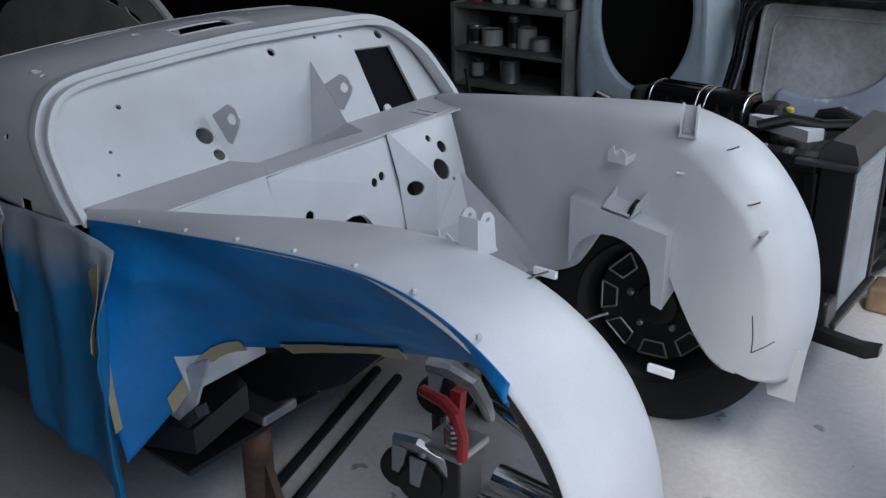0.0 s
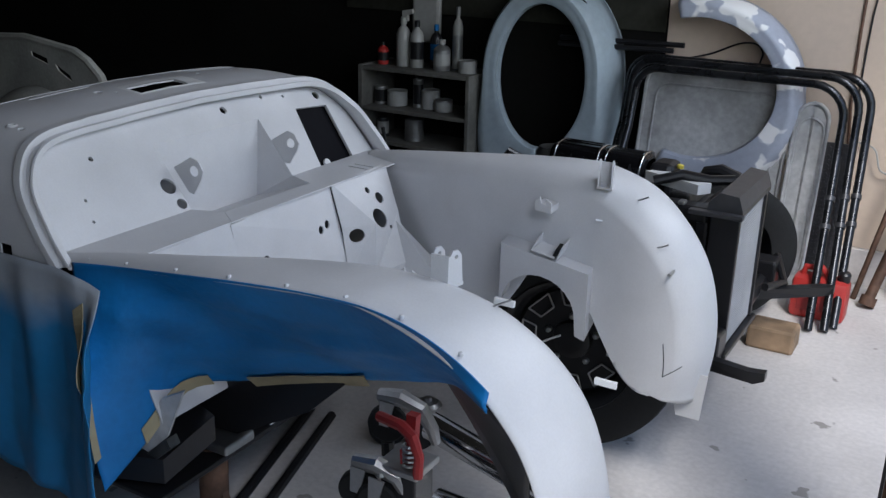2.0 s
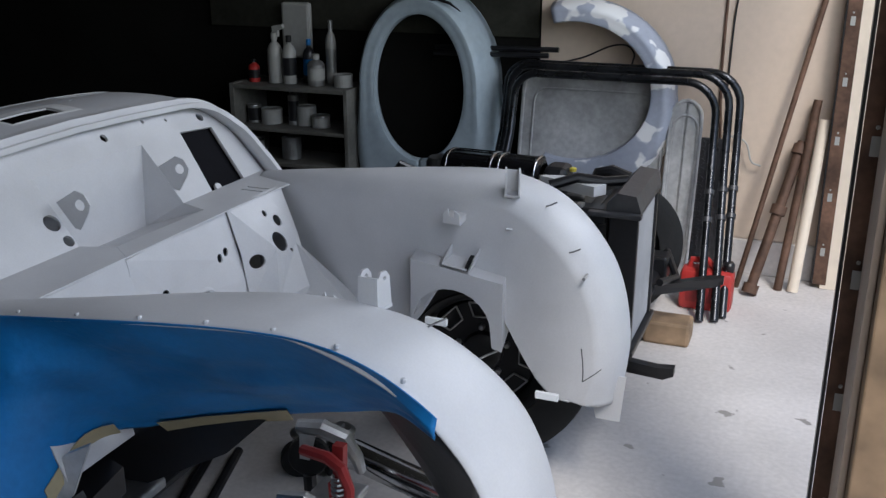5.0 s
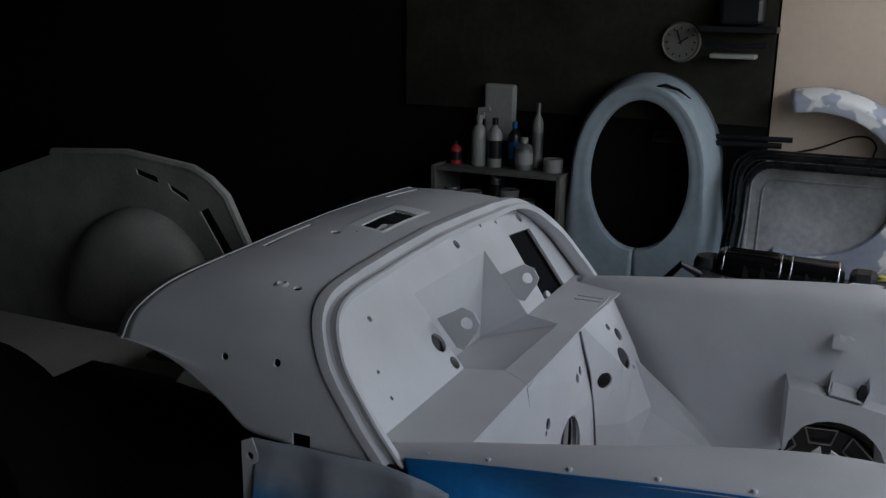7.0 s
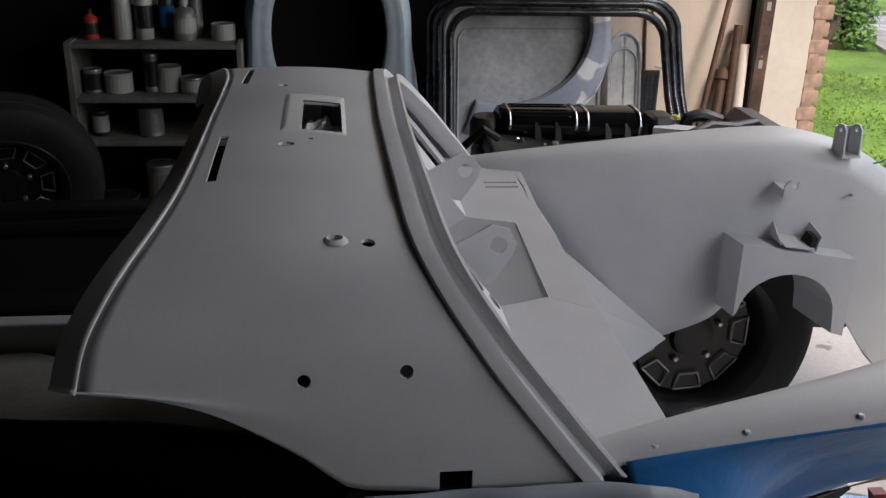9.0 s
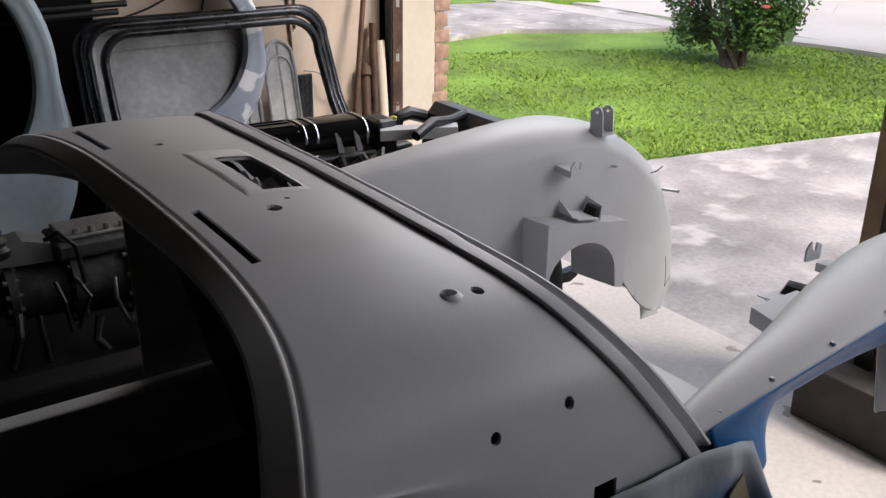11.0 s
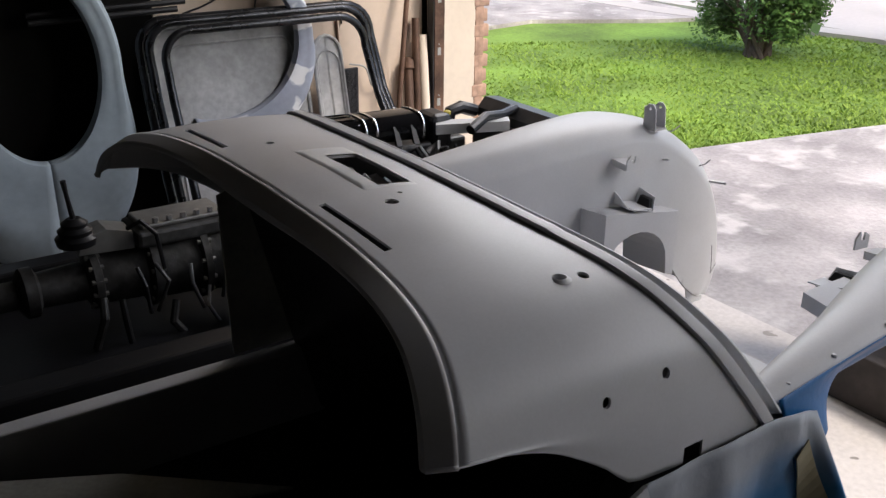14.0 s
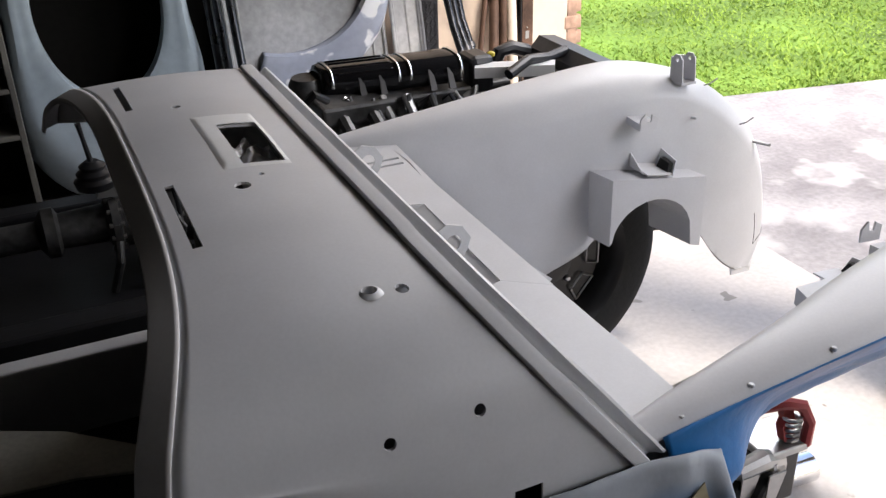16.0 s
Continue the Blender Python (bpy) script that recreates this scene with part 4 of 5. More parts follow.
    part("cross_member", box_bm(0.62, 0.74, 0.72, 1.78, 0.22, 0.32, 0.02), BLACK, CH)
    part("cross_member", tube_bm([(0.95, 0.86, 0.26), (0.95, 1.70, 0.26)], 0.03, 10), BLACK, CH, "", True)
    for y0, y1, x1 in ((0.86, 0.80, 1.15), (1.44, 1.62, 1.20)):
        part("bumper_iron", poly_bm([(0.9, y0, 0.23), (x1 - 0.03, y1, 0.245), (x1, y1, 0.26), (x1, y1, 0.285), (x1 - 0.05, y1, 0.28), (0.9, y0, 0.27)], (0.0, 0.03, 0)), BLACK, CH, "flat black bumper iron")
    for y in (0.74, 1.74):
        part("wishbone", tube_bm([(0.60, 1.1 if y < 1 else 1.4, 0.28), (0.73, y, 0.26), (0.86, 1.1 if y < 1 else 1.4, 0.28)], 0.016, 8), BLACK, CH, "", True)
        part("coil_spring", tube_bm([(0.73 + 0.05 * math.cos(k * 0.6), y + 0.12 * (1 if y < 1 else -1) + 0.05 * math.sin(k * 0.6), 0.27 + k * 0.0035) for k in range(70)], 0.007, 6), BLACK, CH, "", True)
    part("steering_arm", tube_bm([(1.0, 1.45, 0.30), (1.04, 1.58, 0.28), (0.98, 1.72, 0.33)], 0.014, 8), BLACK, CH, "", True)


make_engine()

# ---- things along the side wall ----


def ring_fender(name, cx, cz, rx, rz, y, depth, outer, a0, a1, mat, label, seg=72):
    """A wing panel round its wheel opening: outer(a) gives the band's width at an angle."""
    def f(u, v):
        a = math.radians(a0 + (a1 - a0) * u)
        k = interp([(0, -0.03, 0.05), (0.1, 0.0, 0.01), (0.35, 0.3, -0.01), (0.65, 0.7, 0.03), (0.9, 0.97, 0.6), (1, 1.0, 1.0)], v)
        w = outer(a)
        tx, tz = math.cos(a), math.sin(a)
        return Vector((cx + tx * (rx + w * k[0]), y + depth * k[1], cz + tz * (rz + w * k[0])))
    ob = part(name, grid_bm(f, seg, 14), mat, None, "", True)
    thicken(ob, 0.006, 0)
    bm = grid_bm(lambda u, v: f(u, 0.0) + Vector((0, 0.028 * v, 0)) + (Vector((cx, y, cz)) - f(u, 0.0)).normalized() * 0.004 * v, seg, 3)
    thicken(part("arch_flange", bm, mat, ob, "turned flange of the wheel opening", True), 0.004, 0)
    bm = grid_bm(lambda u, v: f(u, 1.0) + Vector((0, 0.02 * v, 0)), seg, 2)
    thicken(part("edge_flange", bm, mat, ob, "", True), 0.004, 0)
    return tagged(ob, label, "fender")


def wide(a):
    return 0.10 + 0.36 * max(0.0, -math.sin(a)) ** 2


RF = ring_fender("car_fender", -0.275, 0.77, 0.228, 0.345, 2.3, 0.22, wide, -90, 270, OLDBLUE, "faded blue-grey car fender standing on end against the wall")
ring_fender("car_fender", 0.43, 0.79, 0.35, 0.31, 2.36, 0.12, lambda a: 0.085 + 0.1 * max(0, -math.sin(a)), 105, -110, PATCHED, "blue-grey car fender with white filler patches by the wall")

part("filler_spot", lathe_bm([(0, 0.004), (0.03, 0.003), (0.034, 0)], "z", 20, None, m=pose(-0.50, 2.345, 0.45, 90)), PANELW, RF, "round pale filler spot")
part("cracked_edge", tube_bm([(-0.24, 2.30, 1.165), (-0.18, 2.302, 1.178), (-0.12, 2.305, 1.16), (-0.07, 2.31, 1.125)], [0.003, 0.008, 0.007, 0.002], 6), BLACK, RF, "dark chipped crack")


def cage():
    c = thing("frame_tubes", "bent black steel tube frames leaning on the wall", "tube frame", pose(0, 0, 0))
    for k, (xl, xr, top, y, foot) in enumerate(((0.190, 1.055, 0.875, 2.30, (1.105, 1.86)), (0.150, 1.100, 0.900, 2.36, (1.160, 1.88)), (0.125, 1.140, 0.905, 2.40, (1.185, 1.93)))):
        pts = [(xl - 0.02, y - 0.38, 0.01), (xl, y - 0.05, 0.62)]
        for j in range(7):
            a = math.radians(180 - 15 * j)
            pts.append((xl + 0.10 + 0.10 * math.cos(a), y, top - 0.10 + 0.10 * math.sin(a)))
        for j in range(7):
            a = math.radians(90 - 15 * j)
            pts.append((xr - 0.13 + 0.13 * math.cos(a), y, top - 0.13 + 0.13 * math.sin(a)))
        pts += [(xr + 0.01, y - 0.09, 0.55), (foot[0], foot[1], 0.01)]
        t = part("tube", tube_bm(pts, 0.0165, 12), TUBE, c, "", True)
        for f in (0.32, 0.68):
            p, q = Vector(pts[-2]), Vector(pts[-1])
            m = p.lerp(q, f * 0.5)
            part("collar", tube_bm([m, m + (q - p) * 0.03], 0.021, 12), DARKTIN, t, "clamp collar", True)


cage()


def leaning_panel(x0, x1, z1, y_foot, y_top, mat, label, name="panel"):
    """A pressed sheet with a rounded outline and a turned edge, leaning back."""
    r, pts = 0.07, []
    for cx, cz, a0 in ((x1 - r, z1 - r, 0), (x0 + r, z1 - r, 90), (x0 + r, 0.01 + r, 180), (x1 - r, 0.01 + r, 270)):
        for k in range(5):
            a = math.radians(a0 + 22.5 * k)
            pts.append((cx + r * math.cos(a), cz + r * math.sin(a)))
    def place(x, z, d=0.0):
        return Vector((x, y_foot + (y_top - y_foot) * z / z1 + d, z))
    root = tagged(part(name, poly_bm([place(x, z) for x, z in pts], (0, 0.012, 0)), mat, None), label, "car panel")
    cx, cz = (x0 + x1) / 2, z1 / 2
    part("turned_edge", tube_bm([place(x, z, -0.004) for x, z in pts + pts[:1]], 0.008, 8, None, False), mat, root, "", True)
    inner = [(cx + (x - cx) * 0.84, cz + (z - cz) * 0.84) for x, z in pts]
    part("swage_line", tube_bm([place(x, z, -0.002) for x, z in inner + inner[:1]], 0.005, 8, None, False), mat, root, "", True)
    return root


leaning_panel(0.19, 0.83, 0.86, 2.30, 2.46, PANELW, "sanded white body panel with dark smudges leaning on the wall")
leaning_panel(0.86, 0.99, 0.78, 2.25, 2.42, PANELW, "narrow pale body panel with chipped edge by the wall")


def tread_plate():
    root = tagged(part("tread_plate", box_bm(0.95, 1.10, 2.44, 2.452, 0.06, 0.62, 0.004), MESHM, None), "black patterned tread plate standing against the wall", "metal plate")
    me = mesh_of(box_bm(-0.008, 0.008, -0.002, 0.002, -0.003, 0.003, 0.001), "tread", MESHM, False)
    for k in range(28):
        for j in range(7):
            o = new("tread", me)
            o.matrix_basis = pose(0.965 + 0.02 * j, 2.438, 0.075 + 0.0195 * k, 0, 45 if (k + j) % 2 else -45, 0)
            o.parent = root


tread_plate()

# ---- shelf unit and what stands on it ----


def shelf():
    s = thing("shelf_unit", "white open shelf unit against the wall, darkened for shade", "shelf", pose(0, 0, 0))
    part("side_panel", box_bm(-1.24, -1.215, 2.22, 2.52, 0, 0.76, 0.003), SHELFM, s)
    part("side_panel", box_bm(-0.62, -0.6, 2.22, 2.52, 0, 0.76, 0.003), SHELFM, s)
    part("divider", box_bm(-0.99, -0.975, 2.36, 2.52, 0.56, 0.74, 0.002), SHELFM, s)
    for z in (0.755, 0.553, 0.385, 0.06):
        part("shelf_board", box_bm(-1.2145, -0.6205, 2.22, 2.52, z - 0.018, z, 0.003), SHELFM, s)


shelf()


def bottle(x, y, z, r, h, mat, cap, label, spray=False):
    p = [(0, 0), (r * 0.95, 0), (r, 0.006), (r, h * 0.66), (r * 0.75, h * 0.76), (r * 0.36, h * 0.82), (r * 0.34, h * 0.88)]
    b = part("bottle", lathe_bm([(a, c) for a, c in p], "z", 18, None, (x, y, z)), mat, None, "", True)
    tagged(b, label, "bottle")
    part("cap", lathe_bm([(r * 0.42, h * 0.86), (r * 0.42, h * 0.99), (r * 0.3, h), (0, h)], "z", 14, None, (x, y, z)), cap, b, "", True)
    part("paper_label", lathe_bm([(r * 1.012, h * 0.18), (r * 1.012, h * 0.55)], "z", 18, None, (x, y, z)), cap, b, "printed band label")
    if spray:
        part("trigger", poly_bm([(x - 0.008, y, z + h), (x - 0.01, y, z + h + 0.03), (x + 0.045, y, z + h + 0.04), (x + 0.05, y, z + h + 0.02), (x + 0.02, y, z + h + 0.01), (x + 0.02, y, z + h - 0.02), (x + 0.008, y, z + h)], (0, 0.02, 0)), cap, b, "spray trigger")
    return b


def can(x, y, z, r, h, mat, label, lid=None):
    c = part("can", lathe_bm([(0, 0), (r, 0), (r * 1.03, 0.004), (r, 0.01), (r, h - 0.01), (r * 1.03, h - 0.005), (r * 0.98, h), (r * 0.9, h - 0.005), (0, h - 0.006)], "z", 22, None, (x, y, z)), mat, None, "", True)
    tagged(c, label, "can")
    part("paper_label", lathe_bm([(r * 1.012, h * 0.15), (r * 1.012, h * 0.82)], "z", 22, None, (x, y, z)), lid or WHITEP, c, "printed paper band")
    return c


bottle(-1.16, 2.33, 0.756, 0.028, 0.11, RED, BLACK, "small red bottle on the top shelf board")
bottle(-1.045, 2.34, 0.756, 0.036, 0.24, WHITEP, WHITEP, "white spray bottle with trigger on the shelf", True)
bottle(-0.965, 2.34, 0.756, 0.034, 0.23, WHITEP, BLACK, "white bottle with dark label on the shelf")
bottle(-0.89, 2.40, 0.756, 0.030, 0.21, BLACK, BLUE, "dark bottle on the shelf")
bottle(-0.815, 2.33, 0.756, 0.042, 0.15, TINM, WHITEP, "squat pale bottle on the shelf")
bottle(-0.785, 2.43, 0.756, 0.026, 0.30, WHITEP, TINM, "tall slim pale bottle on the shelf")
can(-0.675, 2.34, 0.756, 0.045, 0.06, WHITEP, "low white tub on the shelf")
can(-1.172, 2.33, 0.554, 0.034, 0.09, TINM, "small round tin on the middle board", BLACK)
can(-1.08, 2.34, 0.554, 0.052, 0.075, WHITEP, "white plastic tub on the middle board")
can(-0.955, 2.34, 0.554, 0.026, 0.145, TINM, "tall spray can on the middle board", BLACK)
can(-0.895, 2.36, 0.554, 0.048, 0.095, WHITEP, "rounded white jar on the middle board")
can(-0.80, 2.33, 0.554, 0.045, 0.06, TINM, "flat tin on the middle board")
can(-1.16, 2.33, 0.386, 0.030, 0.095, BLACK, "dark can with pale label on the lower board")
can(-0.97, 2.33, 0.386, 0.048, 0.11, TINM, "dull paint tin on the lower board", TINM)
can(-1.10, 2.20, 0.0, 0.085, 0.18, BLACK, "black paint can with yellow label on the floor", YELLOW)
can(-0.95, 2.36, 0.061, 0.06, 0.2, TINM, "large grimy tin on the bottom board", SHELFM)
tagged(part("drain_pan", box_bm(-1.08, -0.92, 2.47, 2.51, 0.86, 1.13, 0.015), WHITEP, None), "pale plastic board hung above the shelf", "board")

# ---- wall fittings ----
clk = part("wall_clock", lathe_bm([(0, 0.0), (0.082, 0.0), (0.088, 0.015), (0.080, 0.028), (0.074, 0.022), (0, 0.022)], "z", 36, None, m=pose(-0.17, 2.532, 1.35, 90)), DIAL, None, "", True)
tagged(clk, "round pale wall clock with dark ticks", "clock")
for k in range(12):
    m = pose(-0.17, 2.509, 1.35, 0, 30 * k, 0)
    bm = box_bm(-0.003, 0.003, -0.002, 0.0, 0.054, 0.066)
    bmesh.ops.transform(bm, matrix=m, verts=bm.verts[:])
    part("tick", bm, BLACK, clk)
for ang, ln in ((55, 0.04), (-20, 0.055)):
    bm = box_bm(-0.003, 0.003, -0.003, 0.0, -0.01, ln)
    bmesh.ops.transform(bm, matrix=pose(-0.17, 2.508, 1.35, 0, ang, 0), verts=bm.verts[:])
    part("pointer", bm, BLACK, clk)
tool = thing("wall_rack", "dark wall rack with tools hanging above the panel", "rack", pose(0, 0, 0))
part("rack_board", box_bm(-0.08, 0.24, 2.40, 2.53, 1.40, 1.425, 0.003), BLACK, tool)
part("rack_bar", tube_bm([(-0.05, 2.42, 1.36), (0.08, 2.40, 1.34), (0.20, 2.42, 1.35)], 0.012, 8), BLACK, tool, "", True)
part("white_tray", box_bm(-0.03, 0.16, 2.43, 2.52, 1.29, 1.31, 0.006), WHITEP, tool)
part("rack_block", box_bm(0.0, 0.18, 2.40, 2.53, 1.43, 1.55, 0.02), BLACK, tool)


def wire(pts, r, mat, label, cat="cable"):
    fine = []
    keys = [(i, *p) for i, p in enumerate(pts)]
    for k in range((len(pts) - 1) * 8 + 1):
        fine.append(interp(keys, k / 8))
    return tagged(part("cable", tube_bm(fine, r, 8), mat, None, "", True), label, cat)


wire([(0.35, 2.525, 0.90), (0.45, 2.52, 0.93), (0.56, 2.52, 0.98), (0.63, 2.52, 0.985), (0.665, 2.52, 0.95), (0.66, 2.52, 0.90), (0.70, 2.52, 0.88)], 0.004, BLACK, "loose dark cable curling along the wall")
wire([(1.045, 2.53, 2.4), (1.042, 2.53, 1.4), (1.041, 2.53, 0.9), (1.06, 2.53, 0.6)], 0.006, RUSTY, "thin brown conduit running down the wall")
wire([(1.085, 2.53, 2.4), (1.09, 2.53, 1.4), (1.075, 2.53, 1.1), (1.07, 2.53, 0.8)], 0.004, BLACK, "thin dark cable hanging down the wall")
wire([(1.1, 2.52, 0.62), (1.17, 2.50, 0.60), (1.2, 2.5, 0.52), (1.24, 2.51, 0.50)], 0.004, WHITEP, "short pale cord on the wall")
for y, z, x1 in ((2.46, 0.95, 0.34), (2.44, 0.925, 0.30)):
    tagged(part("steel_bar", tube_bm([(-0.25, y, z), (x1, y, z + 0.01)], 0.012, 8), BLACK, None, "", True), "black steel bar resting along the wall", "bar")


def pole(a, b, r, mat, label, clamp=False):
    p = tagged(part("pole", tube_bm([a, b], r, 12), mat, None, "", True), label, "pole")
    if clamp:
        d = Vector(b) - Vector(a)
        for k in (0.03, 0.55, 0.95):
            c = Vector(a) + d * k
            part("collar", tube_bm([c - d.normalized() * 0.02, c + d.normalized() * 0.02], r * 1.5, 12), RUSTY, p, "", True)
    return p


pole((1.20, 2.33, 0.0), (1.45, 2.52, 1.35), 0.012, RUSTY, "long thin rusty pole leaning on the wall")
pole((1.26, 2.25, 0.01), (1.40, 2.50, 0.62), 0.022, RUSTY, "short rusty steel post leaning in the corner", True)
pole((1.37, 2.36, 0.0), (1.44, 2.50, 0.8), 0.018, RUSTY, "rusty pipe leaning beside the door")
pole((1.43, 2.36, 0.0), (1.475, 2.50, 0.72), 0.024, TRIMW, "pale pipe leaning beside the door")


def angle_track(name, x, y, label, flip=1):
    bm = box_bm(x, x + 0.006, min(y, y + flip * 0.05), max(y, y + flip * 0.05), 0.02, 2.3)
    t = tagged(part(name, bm, BLACK, None), label, "door track", "", "structure")
    part("track_flange", box_bm(x + 0.007, x + 0.06, y - 0.003, y + 0.003, 0.02, 2.3), RUSTY, t)
    for k in range(9):
        z = 0.15 + 0.24 * k
        # white plate stands in for a slot with daylight showing through
        part("slot_daylight", box_bm(x + 0.022, x + 0.040, y - 0.0055, y - 0.0035, z, z + 0.035, 0.0005), WHITEP, t)
        part("track_bolt", lathe_bm([(0.004, 0), (0.003, 0.004), (0, 0.005)], "y", 8, None, m=pose(x + 0.03, y - 0.0035, z + 0.05, 90)), WHITEP, t)
    return t


angle_track("door_track", 1.50, 2.44, "dark steel garage door track with brackets")
angle_track("door_track", 1.515, 0.0, "dark steel door track on the middle post", 1)
tagged(part("post_skirt", box_bm(1.40, 1.564, -0.25, 0.15, 0.0, 0.17, 0.006), DARKWOOD, None), "dark worn board box at the foot of the post", "board")
structure("post_face", box_bm(1.552, 1.564, -0.20, 0.06, 0.2, 2.2, 0.002), WALL, "cream painted face of the middle post")

# ---- fuel can and timber by the wall ----
fc = part("fuel_can", box_bm(1.0, 1.21, 1.99, 2.10, 0.0, 0.17, 0.022), RED, None, "", True)
tagged(fc, "red plastic fuel can on the floor by the wall", "fuel can")
part("can_handle", tube_bm([(1.03, 2.045, 0.16), (1.04, 2.045, 0.20), (1.10, 2.045, 0.205), (1.14, 2.045, 0.165)], 0.013, 8), RED, fc, "", True)
part("spout_cap", lathe_bm([(0.022, 0), (0.024, 0.03), (0.018, 0.04), (0, 0.04)], "z", 14, None, (1.185, 2.045, 0.165)), BLACK, fc, "black spout cap", True)
part("can_panel", box_bm(1.03, 1.15, 1.985, 1.989, 0.04, 0.12, 0.001), REDIRON, fc)
tb = part("timber_block", box_bm(0.93, 1.10, 1.60, 1.72, 0.0, 0.09, 0.012), WOOD, None)
tagged(tb, "rough weathered timber block on the floor", "timber")

# ---- spare tyre ----
SP = thing("spare_tyre", "dark spare car wheel leaning near the shelf", "tyre", pose(0, 0, 0))
wheel(0, 0, -1, SP, pose(-1.42, 1.98, 0.31, 12, 0, 18))

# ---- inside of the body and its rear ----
FL = part("floor_pan_and_shade", box_bm(-1.75, 0.17, -0.53, 0.53, 0.265, 0.28, 0.004), BLACK, CAR, "black cockpit floor")
part("sill", box_bm(-1.1, -0.02, 0.515, 0.565, 0.22, 0.46, 0.006), PRIMER, CAR, "dull primed inner sill")
part("sill", box_bm(-1.1, -0.28, -0.56, -0.515, 0.26, 0.40, 0.006), BLACK, CAR)
part("kick_panel", poly_bm([(-0.30, 0.572, 0.46), (-0.02, 0.572, 0.46), (-0.02, 0.572, 0.80), (-0.18, 0.572, 0.88), (-0.31, 0.572, 0.84)], (0, 0.006, 0)), PRIMER_SHADED, CAR)
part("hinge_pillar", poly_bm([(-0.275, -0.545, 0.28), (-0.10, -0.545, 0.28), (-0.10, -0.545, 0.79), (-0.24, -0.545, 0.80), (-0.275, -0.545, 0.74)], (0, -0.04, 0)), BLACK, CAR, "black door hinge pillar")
hp = part("pillar_plate", poly_bm([(-0.262, -0.604, 0.55), (-0.235, -0.604, 0.55), (-0.228, -0.604, 0.77), (-0.24, -0.604, 0.80), (-0.262, -0.604, 0.79)], (0, 0.006, 0)), PRIMER, CAR)
cut(hp, lathe_bm([(0, -0.03), (0.008, -0.03), (0.008, 0.03), (0, 0.03)], "y", 12, None, (-0.245, -0.604, 0.765)))
# added black sheet standing in for the shade under the cowl
part("under_dash_shade", poly_bm([(-0.12, -0.55, 0.30), (-0.05, -0.55, 0.30), (-0.19, -0.55, 0.79), (-0.27, -0.55, 0.97), (-0.29, -0.55, 0.97)], (0, 1.1, 0)), BLACK, CAR)
# wheel house takes the near-black colour that stands for shade
wh = part("wheel_house", lathe_bm([(0, 0.0), (0.30, 0.0), (0.33, 0.02), (0.33, 0.2)], "y", 36, None, (-1.15, -0.56, 0.42)), SHADE_DARK, CAR, "", True)


def rear_quarter(side):
    """Rear side of the shell: jamb with slots and openings round a domed wheel arch."""
    y = side * 0.52
    top = [(-1.02, 0.40), (-0.985, 0.60), (-0.98, 0.735), (-1.064, 0.765), (-1.142, 0.918), (-1.20, 0.965), (-1.261, 0.993), (-1.52, 1.022), (-1.85, 1.00), (-2.15, 0.90), (-2.35, 0.76), (-2.42, 0.55), (-2.40, 0.40)]
    o = part("rear_quarter", poly_bm([(x, y, z) for x, z in top], (0, side * 0.006, 0)), PRIMER_SHADED, CAR, "rear quarter panel with shade put into its primer")
    for q in (((-1.236, 0.868), (-1.205, 0.885), (-1.118, 0.755), (-1.150, 0.735)), ((-1.36, 0.95), (-1.345, 0.925), (-1.27, 0.888), (-1.285, 0.915)), ((-1.485, 0.985), (-1.48, 0.965), (-1.395, 0.942), (-1.40, 0.965)), ((-1.126, 0.689), (-1.058, 0.689), (-1.06, 0.588), (-1.12, 0.588)), ((-1.128, 0.554), (-1.065, 0.554), (-1.07, 0.458), (-1.12, 0.47))):
        cut(o, poly_bm([(x, y - 0.05, z) for x, z in q], (0, 0.1, 0)), "EXACT")
    rim = [(x, y + side * 0.012, z + 0.006) for x, z in top[2:9]]
    part("rear_rim", tube_bm(rim, 0.016, 8), PRIMER_SHADED, CAR, "", True)

    def dome(u, v):
        a, b = math.pi * u, v * math.pi / 2
        k = math.sin(b) ** 0.6
        return Vector((-1.47 + 0.31 * math.cos(a) * k, y - side * (0.004 + 0.15 * math.cos(b)), 0.50 + 0.36 * math.sin(a) * k))
    part("wheel_dome", grid_bm(dome, 28, 12), PRIMER_SHADED, CAR, "domed inner wheel arch", True)


for sd in (-1, 1):
    rear_quarter(sd)
part("heel_board", poly_bm([(x, y, 0.400) for x, y in ((-1.243, 0.455), (-0.928, 0.507), (-0.63, 0.355), (-0.374, 0.134), (-0.624, 0.205), (-0.866, 0.228), (-1.165, 0.279))], (0, 0, -0.006)), PRIMER_SHADED, CAR, "dull primed heel board")


def cowl_top(p):
    k = min(1.0, max(0.0, (-0.18 - p[0]) / 0.27))
    ys = [(abs(f[1]), f[2] * (1 - k) + r[2] * k) for f, r in zip(FRONT, REAR)]
    ys.sort()
    for (y0, z0), (y1, z1) in zip(ys, ys[1:]):
        if y0 <= abs(p[1]) <= y1:
            return z0 + (z1 - z0) * (abs(p[1]) - y0) / (y1 - y0) + 0.006
    return ys[0][1]


def cowl_z(x, y):
    """Height of the cowl skin over a point of the plan."""
    v = 0.5
    for _ in range(6):
        lo, hi = 0.12, 0.88
        for _ in range(24):
            a = (lo + hi) / 2
            if cowl_point(a, v).y < y:
                lo = a
            else:
                hi = a
        xf, xr = cowl_point(a, 0.0).x, cowl_point(a, 1.0).x
        v = min(1.0, max(0.0, (x - xf) / (xr - xf)))
    return cowl_point(a, v).z


def vent_frame(u, v):
    x, y = -0.343 + 0.093 * u, -0.106 + 0.232 * v
    edge = min(u, 1 - u, v, 1 - v)
    return Vector((x, y, cowl_z(x, y) + 0.0022 - 0.002 * max(0, 1 - edge * 14)))


